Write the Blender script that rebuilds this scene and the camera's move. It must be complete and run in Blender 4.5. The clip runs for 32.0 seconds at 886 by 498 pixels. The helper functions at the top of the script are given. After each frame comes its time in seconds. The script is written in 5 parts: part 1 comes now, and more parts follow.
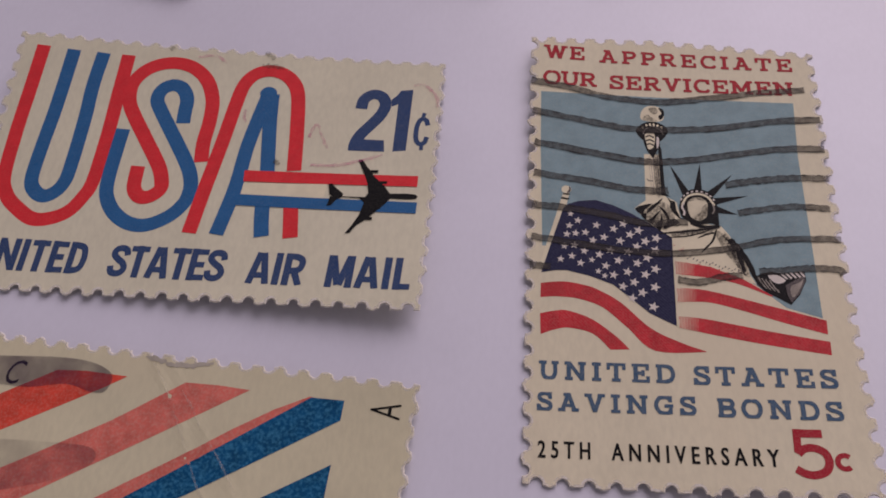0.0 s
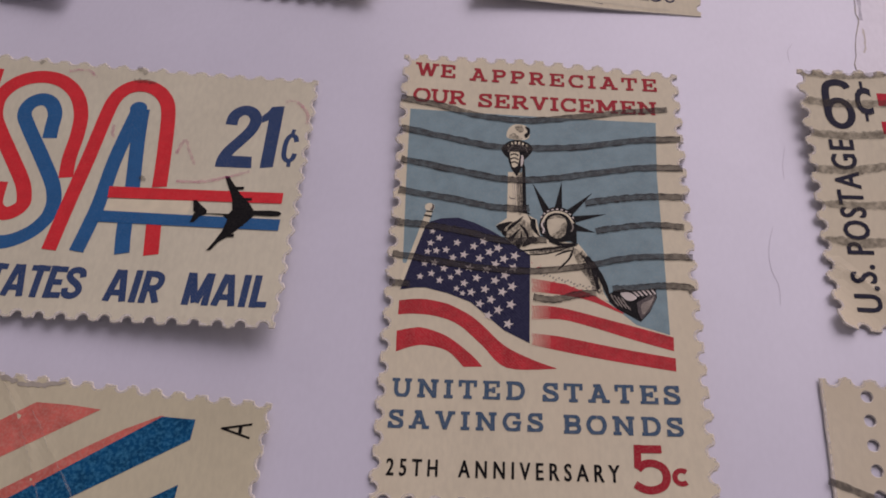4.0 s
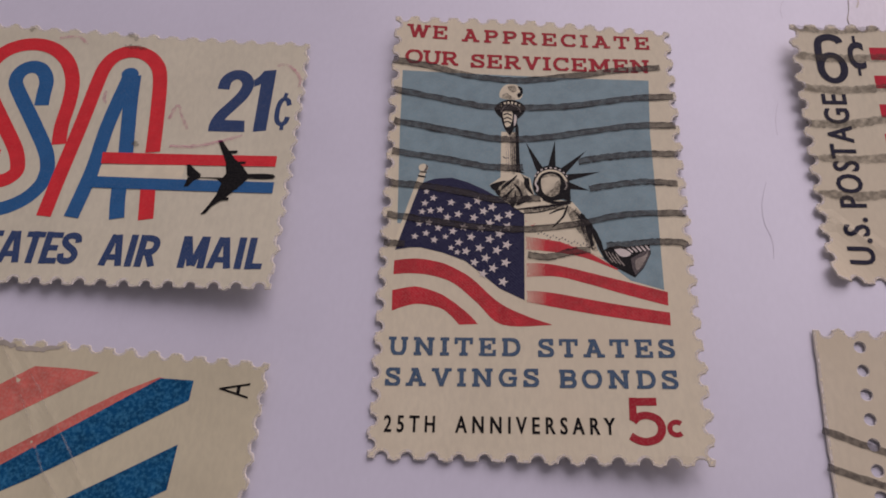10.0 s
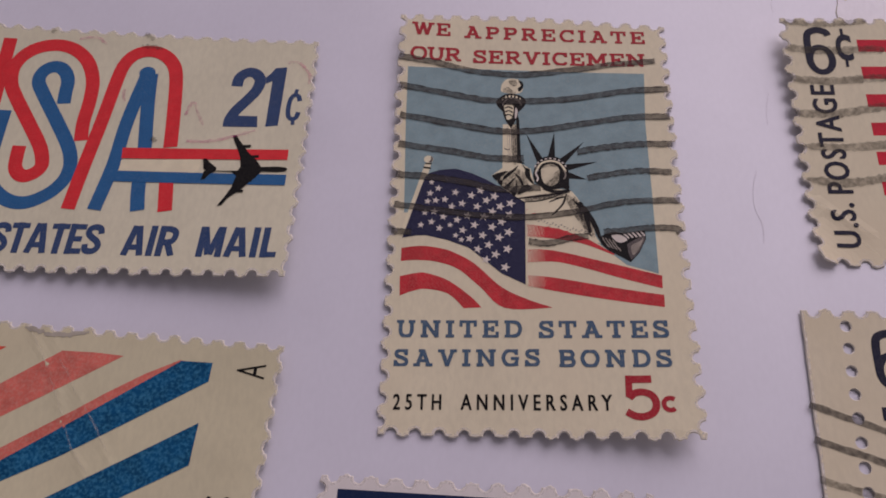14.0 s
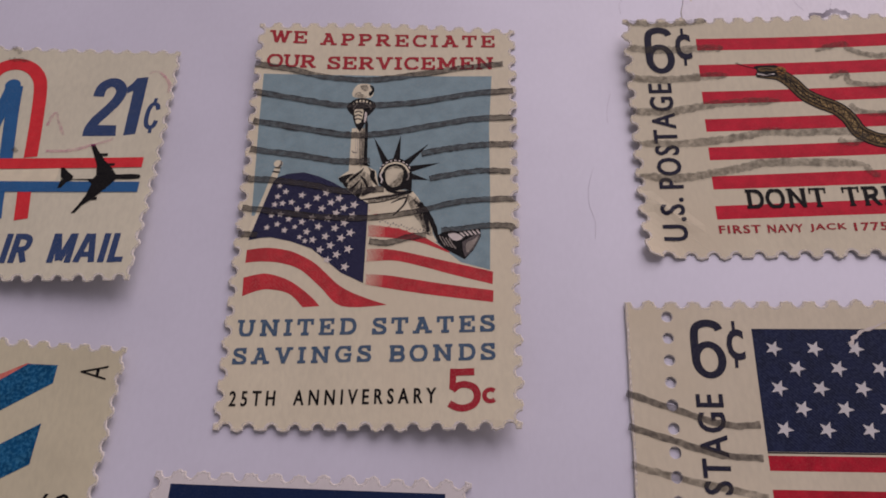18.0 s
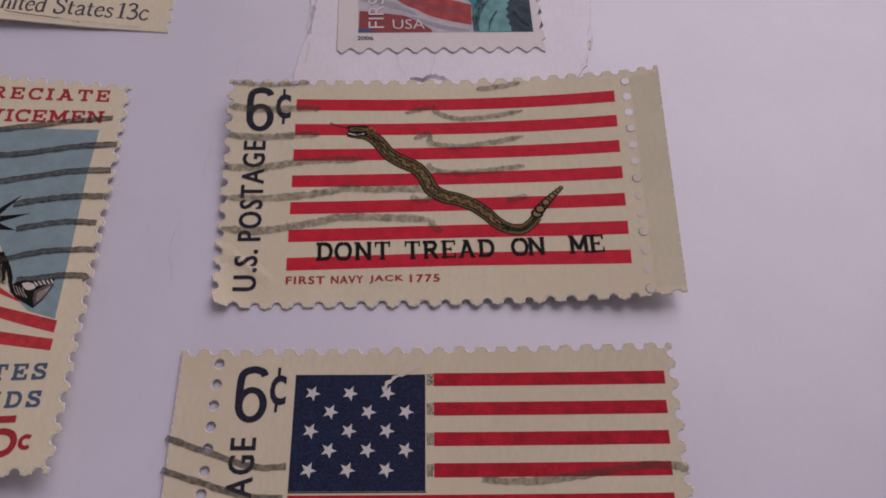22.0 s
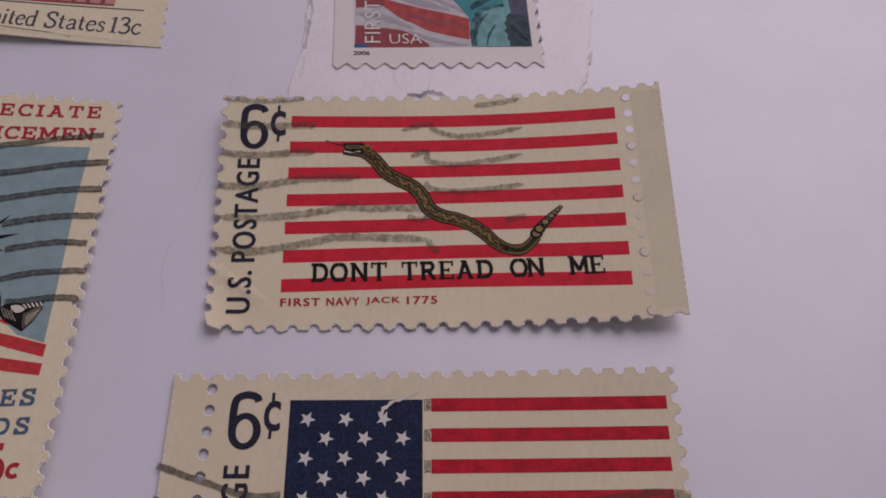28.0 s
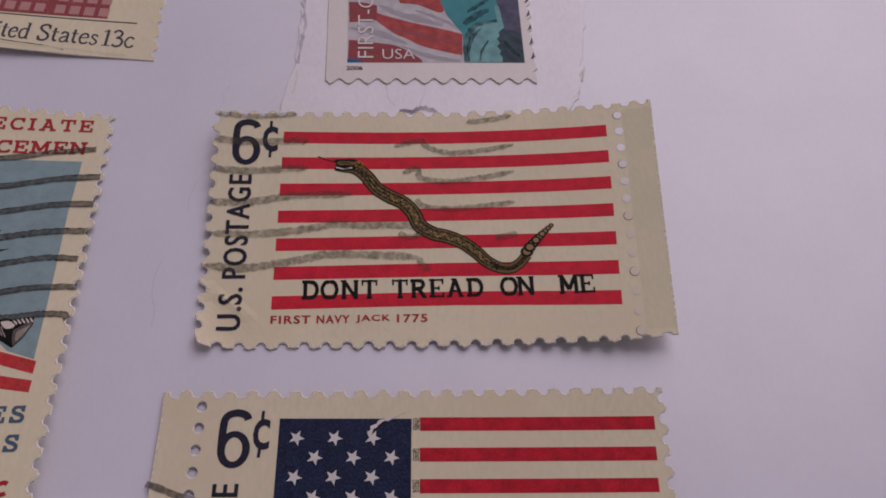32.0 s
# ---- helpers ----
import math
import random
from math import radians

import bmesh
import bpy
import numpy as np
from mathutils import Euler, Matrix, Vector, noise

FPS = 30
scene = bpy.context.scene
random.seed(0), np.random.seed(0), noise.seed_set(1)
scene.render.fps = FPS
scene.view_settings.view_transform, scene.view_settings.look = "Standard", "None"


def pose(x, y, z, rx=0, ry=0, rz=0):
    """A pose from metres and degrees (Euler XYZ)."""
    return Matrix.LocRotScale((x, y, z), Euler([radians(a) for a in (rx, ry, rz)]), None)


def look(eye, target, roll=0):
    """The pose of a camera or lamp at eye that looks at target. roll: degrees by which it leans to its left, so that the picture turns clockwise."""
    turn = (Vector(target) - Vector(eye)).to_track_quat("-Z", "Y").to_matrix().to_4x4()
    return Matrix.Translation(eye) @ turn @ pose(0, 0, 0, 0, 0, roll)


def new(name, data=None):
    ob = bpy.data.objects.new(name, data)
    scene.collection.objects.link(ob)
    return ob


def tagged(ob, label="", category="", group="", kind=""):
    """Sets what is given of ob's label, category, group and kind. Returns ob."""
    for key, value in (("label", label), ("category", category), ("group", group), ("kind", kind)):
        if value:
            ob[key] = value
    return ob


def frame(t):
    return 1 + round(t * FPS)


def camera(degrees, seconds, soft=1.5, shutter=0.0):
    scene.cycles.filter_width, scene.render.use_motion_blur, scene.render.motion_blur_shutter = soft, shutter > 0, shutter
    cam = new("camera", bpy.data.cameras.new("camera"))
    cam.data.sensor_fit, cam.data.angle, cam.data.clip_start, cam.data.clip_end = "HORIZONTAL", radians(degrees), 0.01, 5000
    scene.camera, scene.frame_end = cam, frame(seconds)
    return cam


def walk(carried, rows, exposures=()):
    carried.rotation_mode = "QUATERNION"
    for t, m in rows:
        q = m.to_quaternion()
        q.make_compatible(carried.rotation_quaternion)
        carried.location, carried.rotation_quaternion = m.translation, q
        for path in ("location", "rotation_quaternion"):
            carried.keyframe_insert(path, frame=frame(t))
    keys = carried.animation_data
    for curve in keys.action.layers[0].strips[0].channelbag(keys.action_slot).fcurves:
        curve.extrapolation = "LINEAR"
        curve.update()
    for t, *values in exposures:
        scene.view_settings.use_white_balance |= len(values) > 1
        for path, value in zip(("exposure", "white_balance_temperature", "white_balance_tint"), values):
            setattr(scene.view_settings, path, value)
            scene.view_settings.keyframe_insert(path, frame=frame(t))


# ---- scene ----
from mathutils.geometry import delaunay_2d_cdt

# ---- camera and its way over the sheet ----
cam = camera(54.0, 32.0, 1.8)
PATH = [
    (0, -0.01321, -0.03434, 0.06366, 27.855, 3.974, 2.739),
    (0.5, -0.00709, -0.03482, 0.06420, 27.977, 3.301, 2.093),
    (1, -0.00553, -0.03389, 0.06115, 28.127, 3.074, 1.921),
    (1.5, -0.00507, -0.03434, 0.06209, 27.850, 2.622, 1.691),
    (2, -0.00507, -0.03455, 0.06342, 27.766, 2.368, 1.906),
    (2.5, -0.00487, -0.03429, 0.06383, 28.144, 2.198, 1.713),
    (3, -0.00442, -0.03346, 0.06471, 27.870, 1.998, 1.677),
    (3.5, -0.00481, -0.03335, 0.06435, 28.348, 1.824, 1.667),
    (5.5, -0.00502, -0.03176, 0.06386, 27.004, 1.594, 1.267),
    (6, -0.00448, -0.03062, 0.06553, 27.340, 1.420, 1.563),
    (6.5, -0.00543, -0.03252, 0.06424, 27.549, 1.397, 1.473),
    (7, -0.00572, -0.03474, 0.06350, 27.400, 1.414, 1.380),
    (7.5, -0.00428, -0.03495, 0.06543, 26.885, 1.430, 1.042),
    (8, -0.00416, -0.03428, 0.06372, 26.950, 1.719, 0.995),
    (8.5, -0.00459, -0.03529, 0.06414, 26.659, 1.997, 0.775),
    (9, -0.00430, -0.03589, 0.06383, 26.628, 1.842, 0.566),
    (9.5, -0.00408, -0.03581, 0.06253, 26.365, 2.125, 0.360),
    (10, -0.00463, -0.03479, 0.06351, 26.704, 2.029, 0.734),
    (10.5, -0.00470, -0.03456, 0.06303, 26.195, 2.125, 0.747),
    (11, -0.00432, -0.03632, 0.06315, 26.138, 2.092, 0.836),
    (11.5, -0.00485, -0.03687, 0.06371, 26.079, 2.040, 0.865),
    (12, -0.00450, -0.03766, 0.06377, 26.337, 2.228, 0.684),
    (12.5, -0.00482, -0.03769, 0.06410, 26.185, 2.449, 0.573),
    (13, -0.00414, -0.03639, 0.06562, 26.265, 2.556, 0.857),
    (13.5, -0.00433, -0.03671, 0.06641, 26.239, 2.586, 0.655),
    (15.5, -0.00381, -0.03703, 0.06529, 26.748, 3.399, 0.315),
    (16, -0.00403, -0.03766, 0.06464, 26.546, 3.536, 0.096),
    (16.5, -0.00460, -0.03721, 0.06417, 26.139, 3.724, 0.135),
    (17, -0.00412, -0.03752, 0.06381, 26.295, 3.683, 0.189),
    (17.5, 0.00148, -0.03683, 0.06727, 26.235, 3.529, 0.132),
    (18, 0.00947, -0.03799, 0.06786, 26.270, 3.210, -0.583),
    (18.5, 0.02159, -0.03954, 0.07159, 26.987, 2.515, -1.520),
    (19, 0.02722, -0.04164, 0.07478, 27.172, 1.896, -2.505),
    (19.5, 0.03498, -0.04231, 0.07447, 27.626, 0.398, -2.962),
    (20, 0.03636, -0.04053, 0.07320, 27.872, -0.946, -2.768),
    (20.5, 0.03847, -0.03848, 0.07285, 27.957, -2.083, -2.830),
    (21, 0.04014, -0.03836, 0.07132, 28.163, -2.082, -2.834),
    (21.5, 0.03972, -0.03923, 0.07230, 27.989, -2.233, -2.939),
    (22, 0.03969, -0.03926, 0.07209, 28.282, -2.147, -2.955),
    (22.5, 0.04086, -0.03900, 0.07249, 28.254, -2.401, -3.391),
    (23, 0.04146, -0.03821, 0.07393, 28.623, -2.384, -3.152),
    (23.5, 0.04079, -0.03927, 0.07430, 28.558, -2.472, -3.270),
    (24, 0.04009, -0.03919, 0.07394, 28.420, -2.222, -3.191),
    (24.5, 0.04064, -0.03910, 0.07327, 28.359, -2.252, -3.255),
    (25, 0.04064, -0.03859, 0.07272, 28.455, -2.256, -3.174),
    (25.5, 0.03986, -0.03817, 0.07282, 28.370, -2.086, -2.957),
    (27.5, 0.03998, -0.03798, 0.07242, 28.415, -2.327, -3.086),
    (28, 0.03974, -0.03697, 0.07162, 28.377, -2.345, -3.049),
    (28.5, 0.03953, -0.03721, 0.07191, 28.252, -2.440, -3.010),
    (29, 0.03971, -0.03692, 0.07141, 28.389, -2.381, -2.916),
    (29.5, 0.03922, -0.03657, 0.07071, 28.263, -2.380, -2.875),
    (30, 0.03981, -0.03640, 0.06999, 28.022, -2.343, -2.806),
    (30.5, 0.03977, -0.03625, 0.06957, 28.102, -2.350, -2.866),
    (31, 0.03966, -0.03586, 0.07098, 27.867, -2.631, -2.869),
    (31.5, 0.03971, -0.03546, 0.07278, 28.048, -2.735, -2.774),
    (32, 0.04032, -0.03542, 0.07273, 28.197, -2.740, -2.794),
]
walk(cam, [(t, pose(x, y, z, rx, ry, rz)) for t, x, y, z, rx, ry, rz in PATH],
     [(0, -0.16), (1, -0.20), (3, -0.19), (13, -0.21), (19, -0.21), (22, -0.31), (32, -0.31)])

# ---- daylight: a wide soft window light from beyond the sheet, and the sky ----
world = bpy.data.worlds.new("daylight")
scene.world = world
world.use_nodes = True
wn, wl = world.node_tree.nodes, world.node_tree.links
sky = wn.new("ShaderNodeTexSky")
sky.sky_type, sky.sun_disc = "NISHITA", False
sky.sun_elevation, sky.sun_rotation = radians(43), radians(31)
soft = wn.new("ShaderNodeHueSaturation")
soft.inputs["Saturation"].default_value = 0.12
tint = wn.new("ShaderNodeMix")
tint.data_type, tint.blend_type = "RGBA", "MULTIPLY"
tint.inputs[0].default_value, tint.inputs[7].default_value = 1.0, (1.0, 0.835, 0.895, 1)
wl.new(sky.outputs["Color"], soft.inputs["Color"])
wl.new(soft.outputs["Color"], tint.inputs[6])
wl.new(tint.outputs[2], wn["Background"].inputs["Color"])
wn["Background"].inputs["Strength"].default_value = 0.068
sun = new("sun", bpy.data.lights.new("sun", "SUN"))
sun.data.energy, sun.data.angle, sun.data.color = 1.42, radians(50), (1.0, 0.855, 0.975)
sun.matrix_world = look((0.52, 0.86, 0.94), (0, 0, 0))


# ---- materials ----
def material(name, rough=0.8):
    m = bpy.data.materials.new(name)
    m.use_nodes = True
    m.node_tree.nodes["Principled BSDF"].inputs["Roughness"].default_value = rough
    m.node_tree.nodes["Principled BSDF"].inputs["Specular IOR Level"].default_value = 0.25
    return m, m.node_tree.nodes, m.node_tree.links, m.node_tree.nodes["Principled BSDF"]


def noise_ramp(n, l, scale, lo, hi, detail=4.0, stretch=(1, 1, 1), start=0.35, stop=0.65):
    """A noise of that many waves a metre, run through a ramp between two colours."""
    pos = n.new("ShaderNodeNewGeometry")
    mul = n.new("ShaderNodeVectorMath")
    mul.operation = "MULTIPLY"
    mul.inputs[1].default_value = stretch
    tex = n.new("ShaderNodeTexNoise")
    tex.inputs["Scale"].default_value, tex.inputs["Detail"].default_value = scale, detail
    ramp = n.new("ShaderNodeValToRGB")
    a, b = ramp.color_ramp.elements
    a.position, b.position = start, stop
    a.color, b.color = (*lo, 1), (*hi, 1)
    l.new(pos.outputs["Position"], mul.inputs[0])
    l.new(mul.outputs[0], tex.inputs["Vector"])
    l.new(tex.outputs["Fac"], ramp.inputs["Fac"])
    return tex, ramp


def mixed(n, l, a, b, fac, mode="MIX"):
    mix = n.new("ShaderNodeMix")
    mix.data_type, mix.blend_type = "RGBA", mode
    for value, slot in ((fac, 0), (a, 6), (b, 7)):
        if hasattr(value, "is_output"):
            l.new(value, mix.inputs[slot])
        else:
            mix.inputs[slot].default_value = value if slot == 0 else (*value, 1)
    return mix.outputs[2]


def bumped(n, l, bsdf, height, strength, depth):
    bump = n.new("ShaderNodeBump")
    bump.inputs["Strength"].default_value, bump.inputs["Distance"].default_value = strength, depth
    l.new(height, bump.inputs["Height"])
    l.new(bump.outputs["Normal"], bsdf.inputs["Normal"])


def shade(c, k):
    return tuple(min(1, v * k) for v in c)


def paper_material(name, colour, mottle=0.9, grain=0.08, stain=None, rough=0.7, gloss=0.35, tooth=0.25):
    """Paper: broad mottling, fine fibre, a little tooth."""
    m, n, l, bsdf = material(name, rough)
    bsdf.inputs["Specular IOR Level"].default_value = gloss
    _, broad = noise_ramp(n, l, 130, shade(colour, mottle), colour, 3)
    fine, fibre = noise_ramp(n, l, 2600, (1 - grain,) * 3, (1, 1, 1), 5, (1, 0.45, 1))
    out = mixed(n, l, broad.outputs["Color"], fibre.outputs["Color"], 1.0, "MULTIPLY")
    if stain:
        _, spots = noise_ramp(n, l, 55, (0, 0, 0), (1, 1, 1), 4, start=0.52, stop=0.72)
        out = mixed(n, l, out, stain, spots.outputs["Color"])
    l.new(out, bsdf.inputs["Base Color"])
    bumped(n, l, bsdf, fine.outputs["Fac"], tooth, 0.00006)
    return m


def ink_material(name, colour, worn=0.25, base=(0.62, 0.56, 0.43), rough=0.55, weave=0.0, uneven=0.06, grain=8000):
    """Printing ink: slightly uneven colour, specks where the paper shows through, and engraved hatching if weave is given."""
    m, n, l, bsdf = material(name, rough)
    bsdf.inputs["Specular IOR Level"].default_value = 0.1
    _, tone = noise_ramp(n, l, 900, shade(colour, 1 - uneven), shade(colour, 1 + 0.7 * uneven), 4)
    _, speck = noise_ramp(n, l, grain, (0, 0, 0), (worn, worn, worn), 3, start=0.42, stop=0.8)
    out = mixed(n, l, tone.outputs["Color"], base, speck.outputs["Color"])
    if weave:
        pos = n.new("ShaderNodeNewGeometry")
        wave = n.new("ShaderNodeTexWave")
        wave.bands_direction = "DIAGONAL"
        wave.inputs["Scale"].default_value, wave.inputs["Distortion"].default_value = 2300, 2.5
        wave.inputs["Detail Scale"].default_value = 300
        l.new(pos.outputs["Position"], wave.inputs["Vector"])
        mul = n.new("ShaderNodeMath")
        mul.operation = "MULTIPLY"
        mul.inputs[1].default_value = weave
        l.new(wave.outputs["Fac"], mul.inputs[0])
        out = mixed(n, l, out, base, mul.outputs[0])
    l.new(out, bsdf.inputs["Base Color"])
    return m


def veil_material(name, colour, thin, thick, scale=1400, start=0.3, stop=0.7):
    """Thin stamped ink that lets the print below show through."""
    m, n, l, bsdf = material(name, 0.7)
    bsdf.inputs["Base Color"].default_value = (*colour, 1)
    _, cover = noise_ramp(n, l, scale, (thin,) * 3, (thick,) * 3, 6, start=start, stop=stop)
    l.new(cover.outputs["Color"], bsdf.inputs["Alpha"])
    return m


CREAM = (0.825, 0.757, 0.535)
M_SHEET = paper_material("white_sheet_paper", (0.765, 0.762, 0.845), 0.965, 0.025, rough=0.36, gloss=0.95, tooth=0.07)
M_PAPER = paper_material("cream_stamp_paper", CREAM, 0.94, 0.07, (0.76, 0.68, 0.475))
M_PAPER_TAN = paper_material("tanned_stamp_paper", (0.775, 0.703, 0.505), 0.94, 0.07, (0.71, 0.635, 0.44))
M_PAPER_AGED = paper_material("aged_stamp_paper", (0.70, 0.65, 0.435), 0.92, 0.06, (0.64, 0.575, 0.385))
M_GUM = paper_material("darker_cream_paper", (0.74, 0.685, 0.49), 0.94, 0.05)
M_ENVELOPE = paper_material("torn_envelope_paper", (0.87, 0.85, 0.89), 0.95, 0.05, rough=0.4, gloss=0.8)
M_PAPER_AIR = paper_material("greyed_stamp_paper", (0.755, 0.72, 0.525), 0.93, 0.07)
M_WHITE = paper_material("white_stamp_paper", (0.78, 0.74, 0.70), 0.96, 0.04, rough=0.45, gloss=0.7)
M_PALE = paper_material("pale_stamp_paper", (0.79, 0.72, 0.585), 0.95, 0.06)
M_TABLE = paper_material("pale_table", (0.5, 0.46, 0.42), 0.8, 0.1)
M_RED = ink_material("red_ink", (0.57, 0.022, 0.036), 0.14, uneven=0.18, weave=0.06)
M_RED_TEXT = ink_material("deep_red_ink", (0.42, 0.020, 0.035), 0.15)
M_CRIMSON = ink_material("crimson_ink", (0.64, 0.021, 0.046), 0.05, uneven=0.12)
M_CRIMSON_DEEP = ink_material("deep_crimson_ink", (0.50, 0.013, 0.032), 0.06, uneven=0.22)
M_AIR_RED = ink_material("bright_red_ink", (0.74, 0.036, 0.046), 0.07)
M_AIR_BLUE = ink_material("cobalt_ink", (0.026, 0.130, 0.31), 0.08)
M_BLUE_TEXT = ink_material("slate_blue_ink", (0.058, 0.118, 0.195), 0.22)
M_NAVY_TEXT = ink_material("navy_lettering_ink", (0.012, 0.050, 0.155), 0.12, weave=0.06)
M_FIELD = ink_material("engraved_navy_ink", (0.007, 0.008, 0.036), 0.15, base=(0.27, 0.28, 0.43), weave=0.12)
M_FIELD_BLUE = ink_material("dark_blue_field_ink", (0.0065, 0.0105, 0.037), 0.14, base=(0.17, 0.225, 0.38), weave=0.10, uneven=0.3, grain=5000)
M_STAR_GREY = ink_material("cool_star_paper", (0.69, 0.68, 0.65), 0.0)
M_STONE = ink_material("stone_grey_ink", (0.36, 0.32, 0.27), 0.3, uneven=0.3)
# Torn fibres, paler still for the light that comes through the thin teeth.
M_FRINGE = veil_material("torn_paper_fringe", (0.90, 0.86, 0.80), 0.10, 0.75, 1900, 0.35, 0.65)
# White torn fibres, with the brightness of lit rims in the same colour.
M_FIBRE = paper_material("torn_paper_fibre", (0.84, 0.79, 0.70), 0.95, 0.1)
# Ink rubbed off along folds, with their bright highlight put into the colour.
M_CREASE = veil_material("crease_wear_highlight", (0.88, 0.82, 0.70), 0.02, 0.24, 2500)
M_SLATE = ink_material("slate_lettering_ink", (0.035, 0.038, 0.072), 0.35)
M_PRINT_SHADE = veil_material("engraved_half_tone", (0.035, 0.030, 0.028), 0.05, 0.62, 5200, 0.38, 0.62)
M_RIM = veil_material("postmark_rim_ink", (0.026, 0.022, 0.020), 0.2, 0.7, 1300)
M_AMBER = ink_material("amber_ink", (0.36, 0.17, 0.035), 0.1)
M_BEAD = ink_material("pale_ochre_ink", (0.31, 0.21, 0.09), 0.1)
M_NAVY = ink_material("navy_ink", (0.007, 0.010, 0.034), 0.07, weave=0.03)
M_NAVY_SOLID = ink_material("solid_navy_ink", (0.007, 0.021, 0.072), 0.03)
M_SKY = ink_material("sky_blue_ink", (0.252, 0.372, 0.392), 0.20, uneven=0.09)
M_GOLD_CELL = ink_material("bright_ochre_ink", (0.38, 0.26, 0.09), 0.2, uneven=0.3)
M_BLACK = ink_material("black_ink", (0.006, 0.006, 0.007), 0.04)
M_STATUE = ink_material("shaded_cream_paper", shade(CREAM, 0.84), 0.1, uneven=0.12)
M_STARS = ink_material("unprinted_star_paper", (0.74, 0.68, 0.60), 0.0)
M_LIGHT = ink_material("unprinted_paper", shade(CREAM, 0.97), 0.0)
M_CANCEL = veil_material("grey_postmark_ink", (0.075, 0.066, 0.056), 0.38, 0.72, 2200)
M_CANCEL_PALE = veil_material("faint_postmark_ink", (0.105, 0.092, 0.066), 0.14, 0.60, 2300)
M_SMUDGE = veil_material("smudged_violet_postmark", (0.060, 0.035, 0.075), 0.25, 0.55, 500)
M_SMUDGE_FAINT = veil_material("faint_violet_postmark", (0.060, 0.035, 0.075), 0.04, 0.3, 350)
M_GREY_PAPER = paper_material("exposed_grey_paper", (0.50, 0.46, 0.37), 0.85, 0.1)
M_PINK = veil_material("pink_pen_mark", (0.60, 0.10, 0.28), 0.02, 0.42, 1500)
M_STRIPE_RED = ink_material("worn_vermilion_ink", (0.70, 0.075, 0.045), 0.2, rough=0.7, uneven=0.15, grain=4500)
M_STRIPE_PINK = ink_material("rubbed_pink_ink", (0.67, 0.165, 0.125), 0.28, rough=0.7, uneven=0.15, grain=4500)
M_STRIPE_BLUE = ink_material("deep_blue_ink", (0.004, 0.075, 0.185), 0.7, base=(0.07, 0.30, 0.47), rough=0.6, uneven=0.25, grain=3800)
M_BROWN = ink_material("brown_ink", (0.165, 0.108, 0.038), 0.1)
M_BRICK = ink_material("brick_red_ink", (0.30, 0.045, 0.06), 0.3)
M_BRICK_PALE = ink_material("pale_brick_ink", (0.52, 0.26, 0.25), 0.3)
M_TEAL = ink_material("teal_ink", (0.070, 0.30, 0.33), 0.05)
M_TEAL_PALE = ink_material("pale_teal_ink", (0.19, 0.42, 0.42), 0.05, uneven=0.2)
M_FLAG_SHADE = veil_material("soft_grey_shading", (0.24, 0.23, 0.29), 0.08, 0.36, 900)
M_TEAL_SHADE = veil_material("soft_teal_shading", (0.018, 0.055, 0.072), 0.12, 0.72, 1100)
M_TEAL_DARK = ink_material("dark_teal_ink", (0.05, 0.085, 0.105), 0.05, uneven=0.35)
M_FLAG_WHITE = ink_material("pale_grey_ink", (0.58, 0.56, 0.58), 0.05, uneven=0.12)
M_FLAG_RED = ink_material("photo_red_ink", (0.47, 0.080, 0.080), 0.1, uneven=0.25)
M_VIOLET = ink_material("dusk_violet_ink", (0.10, 0.105, 0.165), 0.05, uneven=0.3)
M_GREY = ink_material("grey_line_ink", (0.10, 0.085, 0.085), 0.2)
M_HAIR = ink_material("fine_fibre", (0.55, 0.52, 0.57), 0.0)

# ---- building on bent paper; plan sizes in millimetres ----
MM = 0.001
LAYER = 0.008
CELL = 1.0


def inside(p, rings):
    """Whether points lie inside rings, by the even-odd rule."""
    hit = np.zeros(len(p), bool)
    for ring in rings:
        a = np.array(ring, float)
        b = np.roll(a, -1, 0)
        for (x0, y0), (x1, y1) in zip(a, b):
            if y0 == y1:
                continue
            cross = (p[:, 1] > min(y0, y1)) & (p[:, 1] <= max(y0, y1))
            hit ^= cross & (p[:, 0] < x0 + (p[:, 1] - y0) * (x1 - x0) / (y1 - y0))
    return hit


def filled(rings, cell=CELL):
    """Triangles that fill rings (holes by even-odd), with inner points on a grid so that they can bend."""
    verts, edges = [], []
    for corners in rings:
        ring = []
        for p, q in zip(corners, list(corners[1:]) + [corners[0]]):
            parts = max(1, math.ceil(math.dist(p, q) / cell))
            ring += [(p[0] + (q[0] - p[0]) * i / parts, p[1] + (q[1] - p[1]) * i / parts) for i in range(parts)]
        k = len(verts)
        verts += ring
        edges += [(k + i, k + (i + 1) % len(ring)) for i in range(len(ring))]
    a = np.array(verts)
    lo, hi = a.min(0), a.max(0)
    gx = np.arange(math.floor(lo[0] / cell), math.ceil(hi[0] / cell) + 1) * cell
    gy = np.arange(math.floor(lo[1] / cell), math.ceil(hi[1] / cell) + 1) * cell
    g = np.array([(x, y) for x in gx for y in gy])
    if len(g):
        g = g[inside(g, rings)]
    if len(g):
        near = np.full(len(g), 9e9)
        for i, j in edges:
            p, d = a[i], a[j] - a[i]
            s = np.clip(((g - p) @ d) / max(d @ d, 1e-12), 0, 1)
            near = np.minimum(near, np.linalg.norm(g - p - s[:, None] * d, axis=1))
        verts += [tuple(p) for p in g[near > 0.3 * cell]]
    out = delaunay_2d_cdt([Vector(p) for p in verts], edges, [], 0, 1e-4)
    pts = np.array([(p.x, p.y) for p in out[0]])
    tris = [tuple(f) for f in out[2]]
    mid = np.array([pts[list(f)].mean(0) for f in tris])
    keep = inside(mid, rings)
    return pts, [f for f, k in zip(tris, keep) if k]


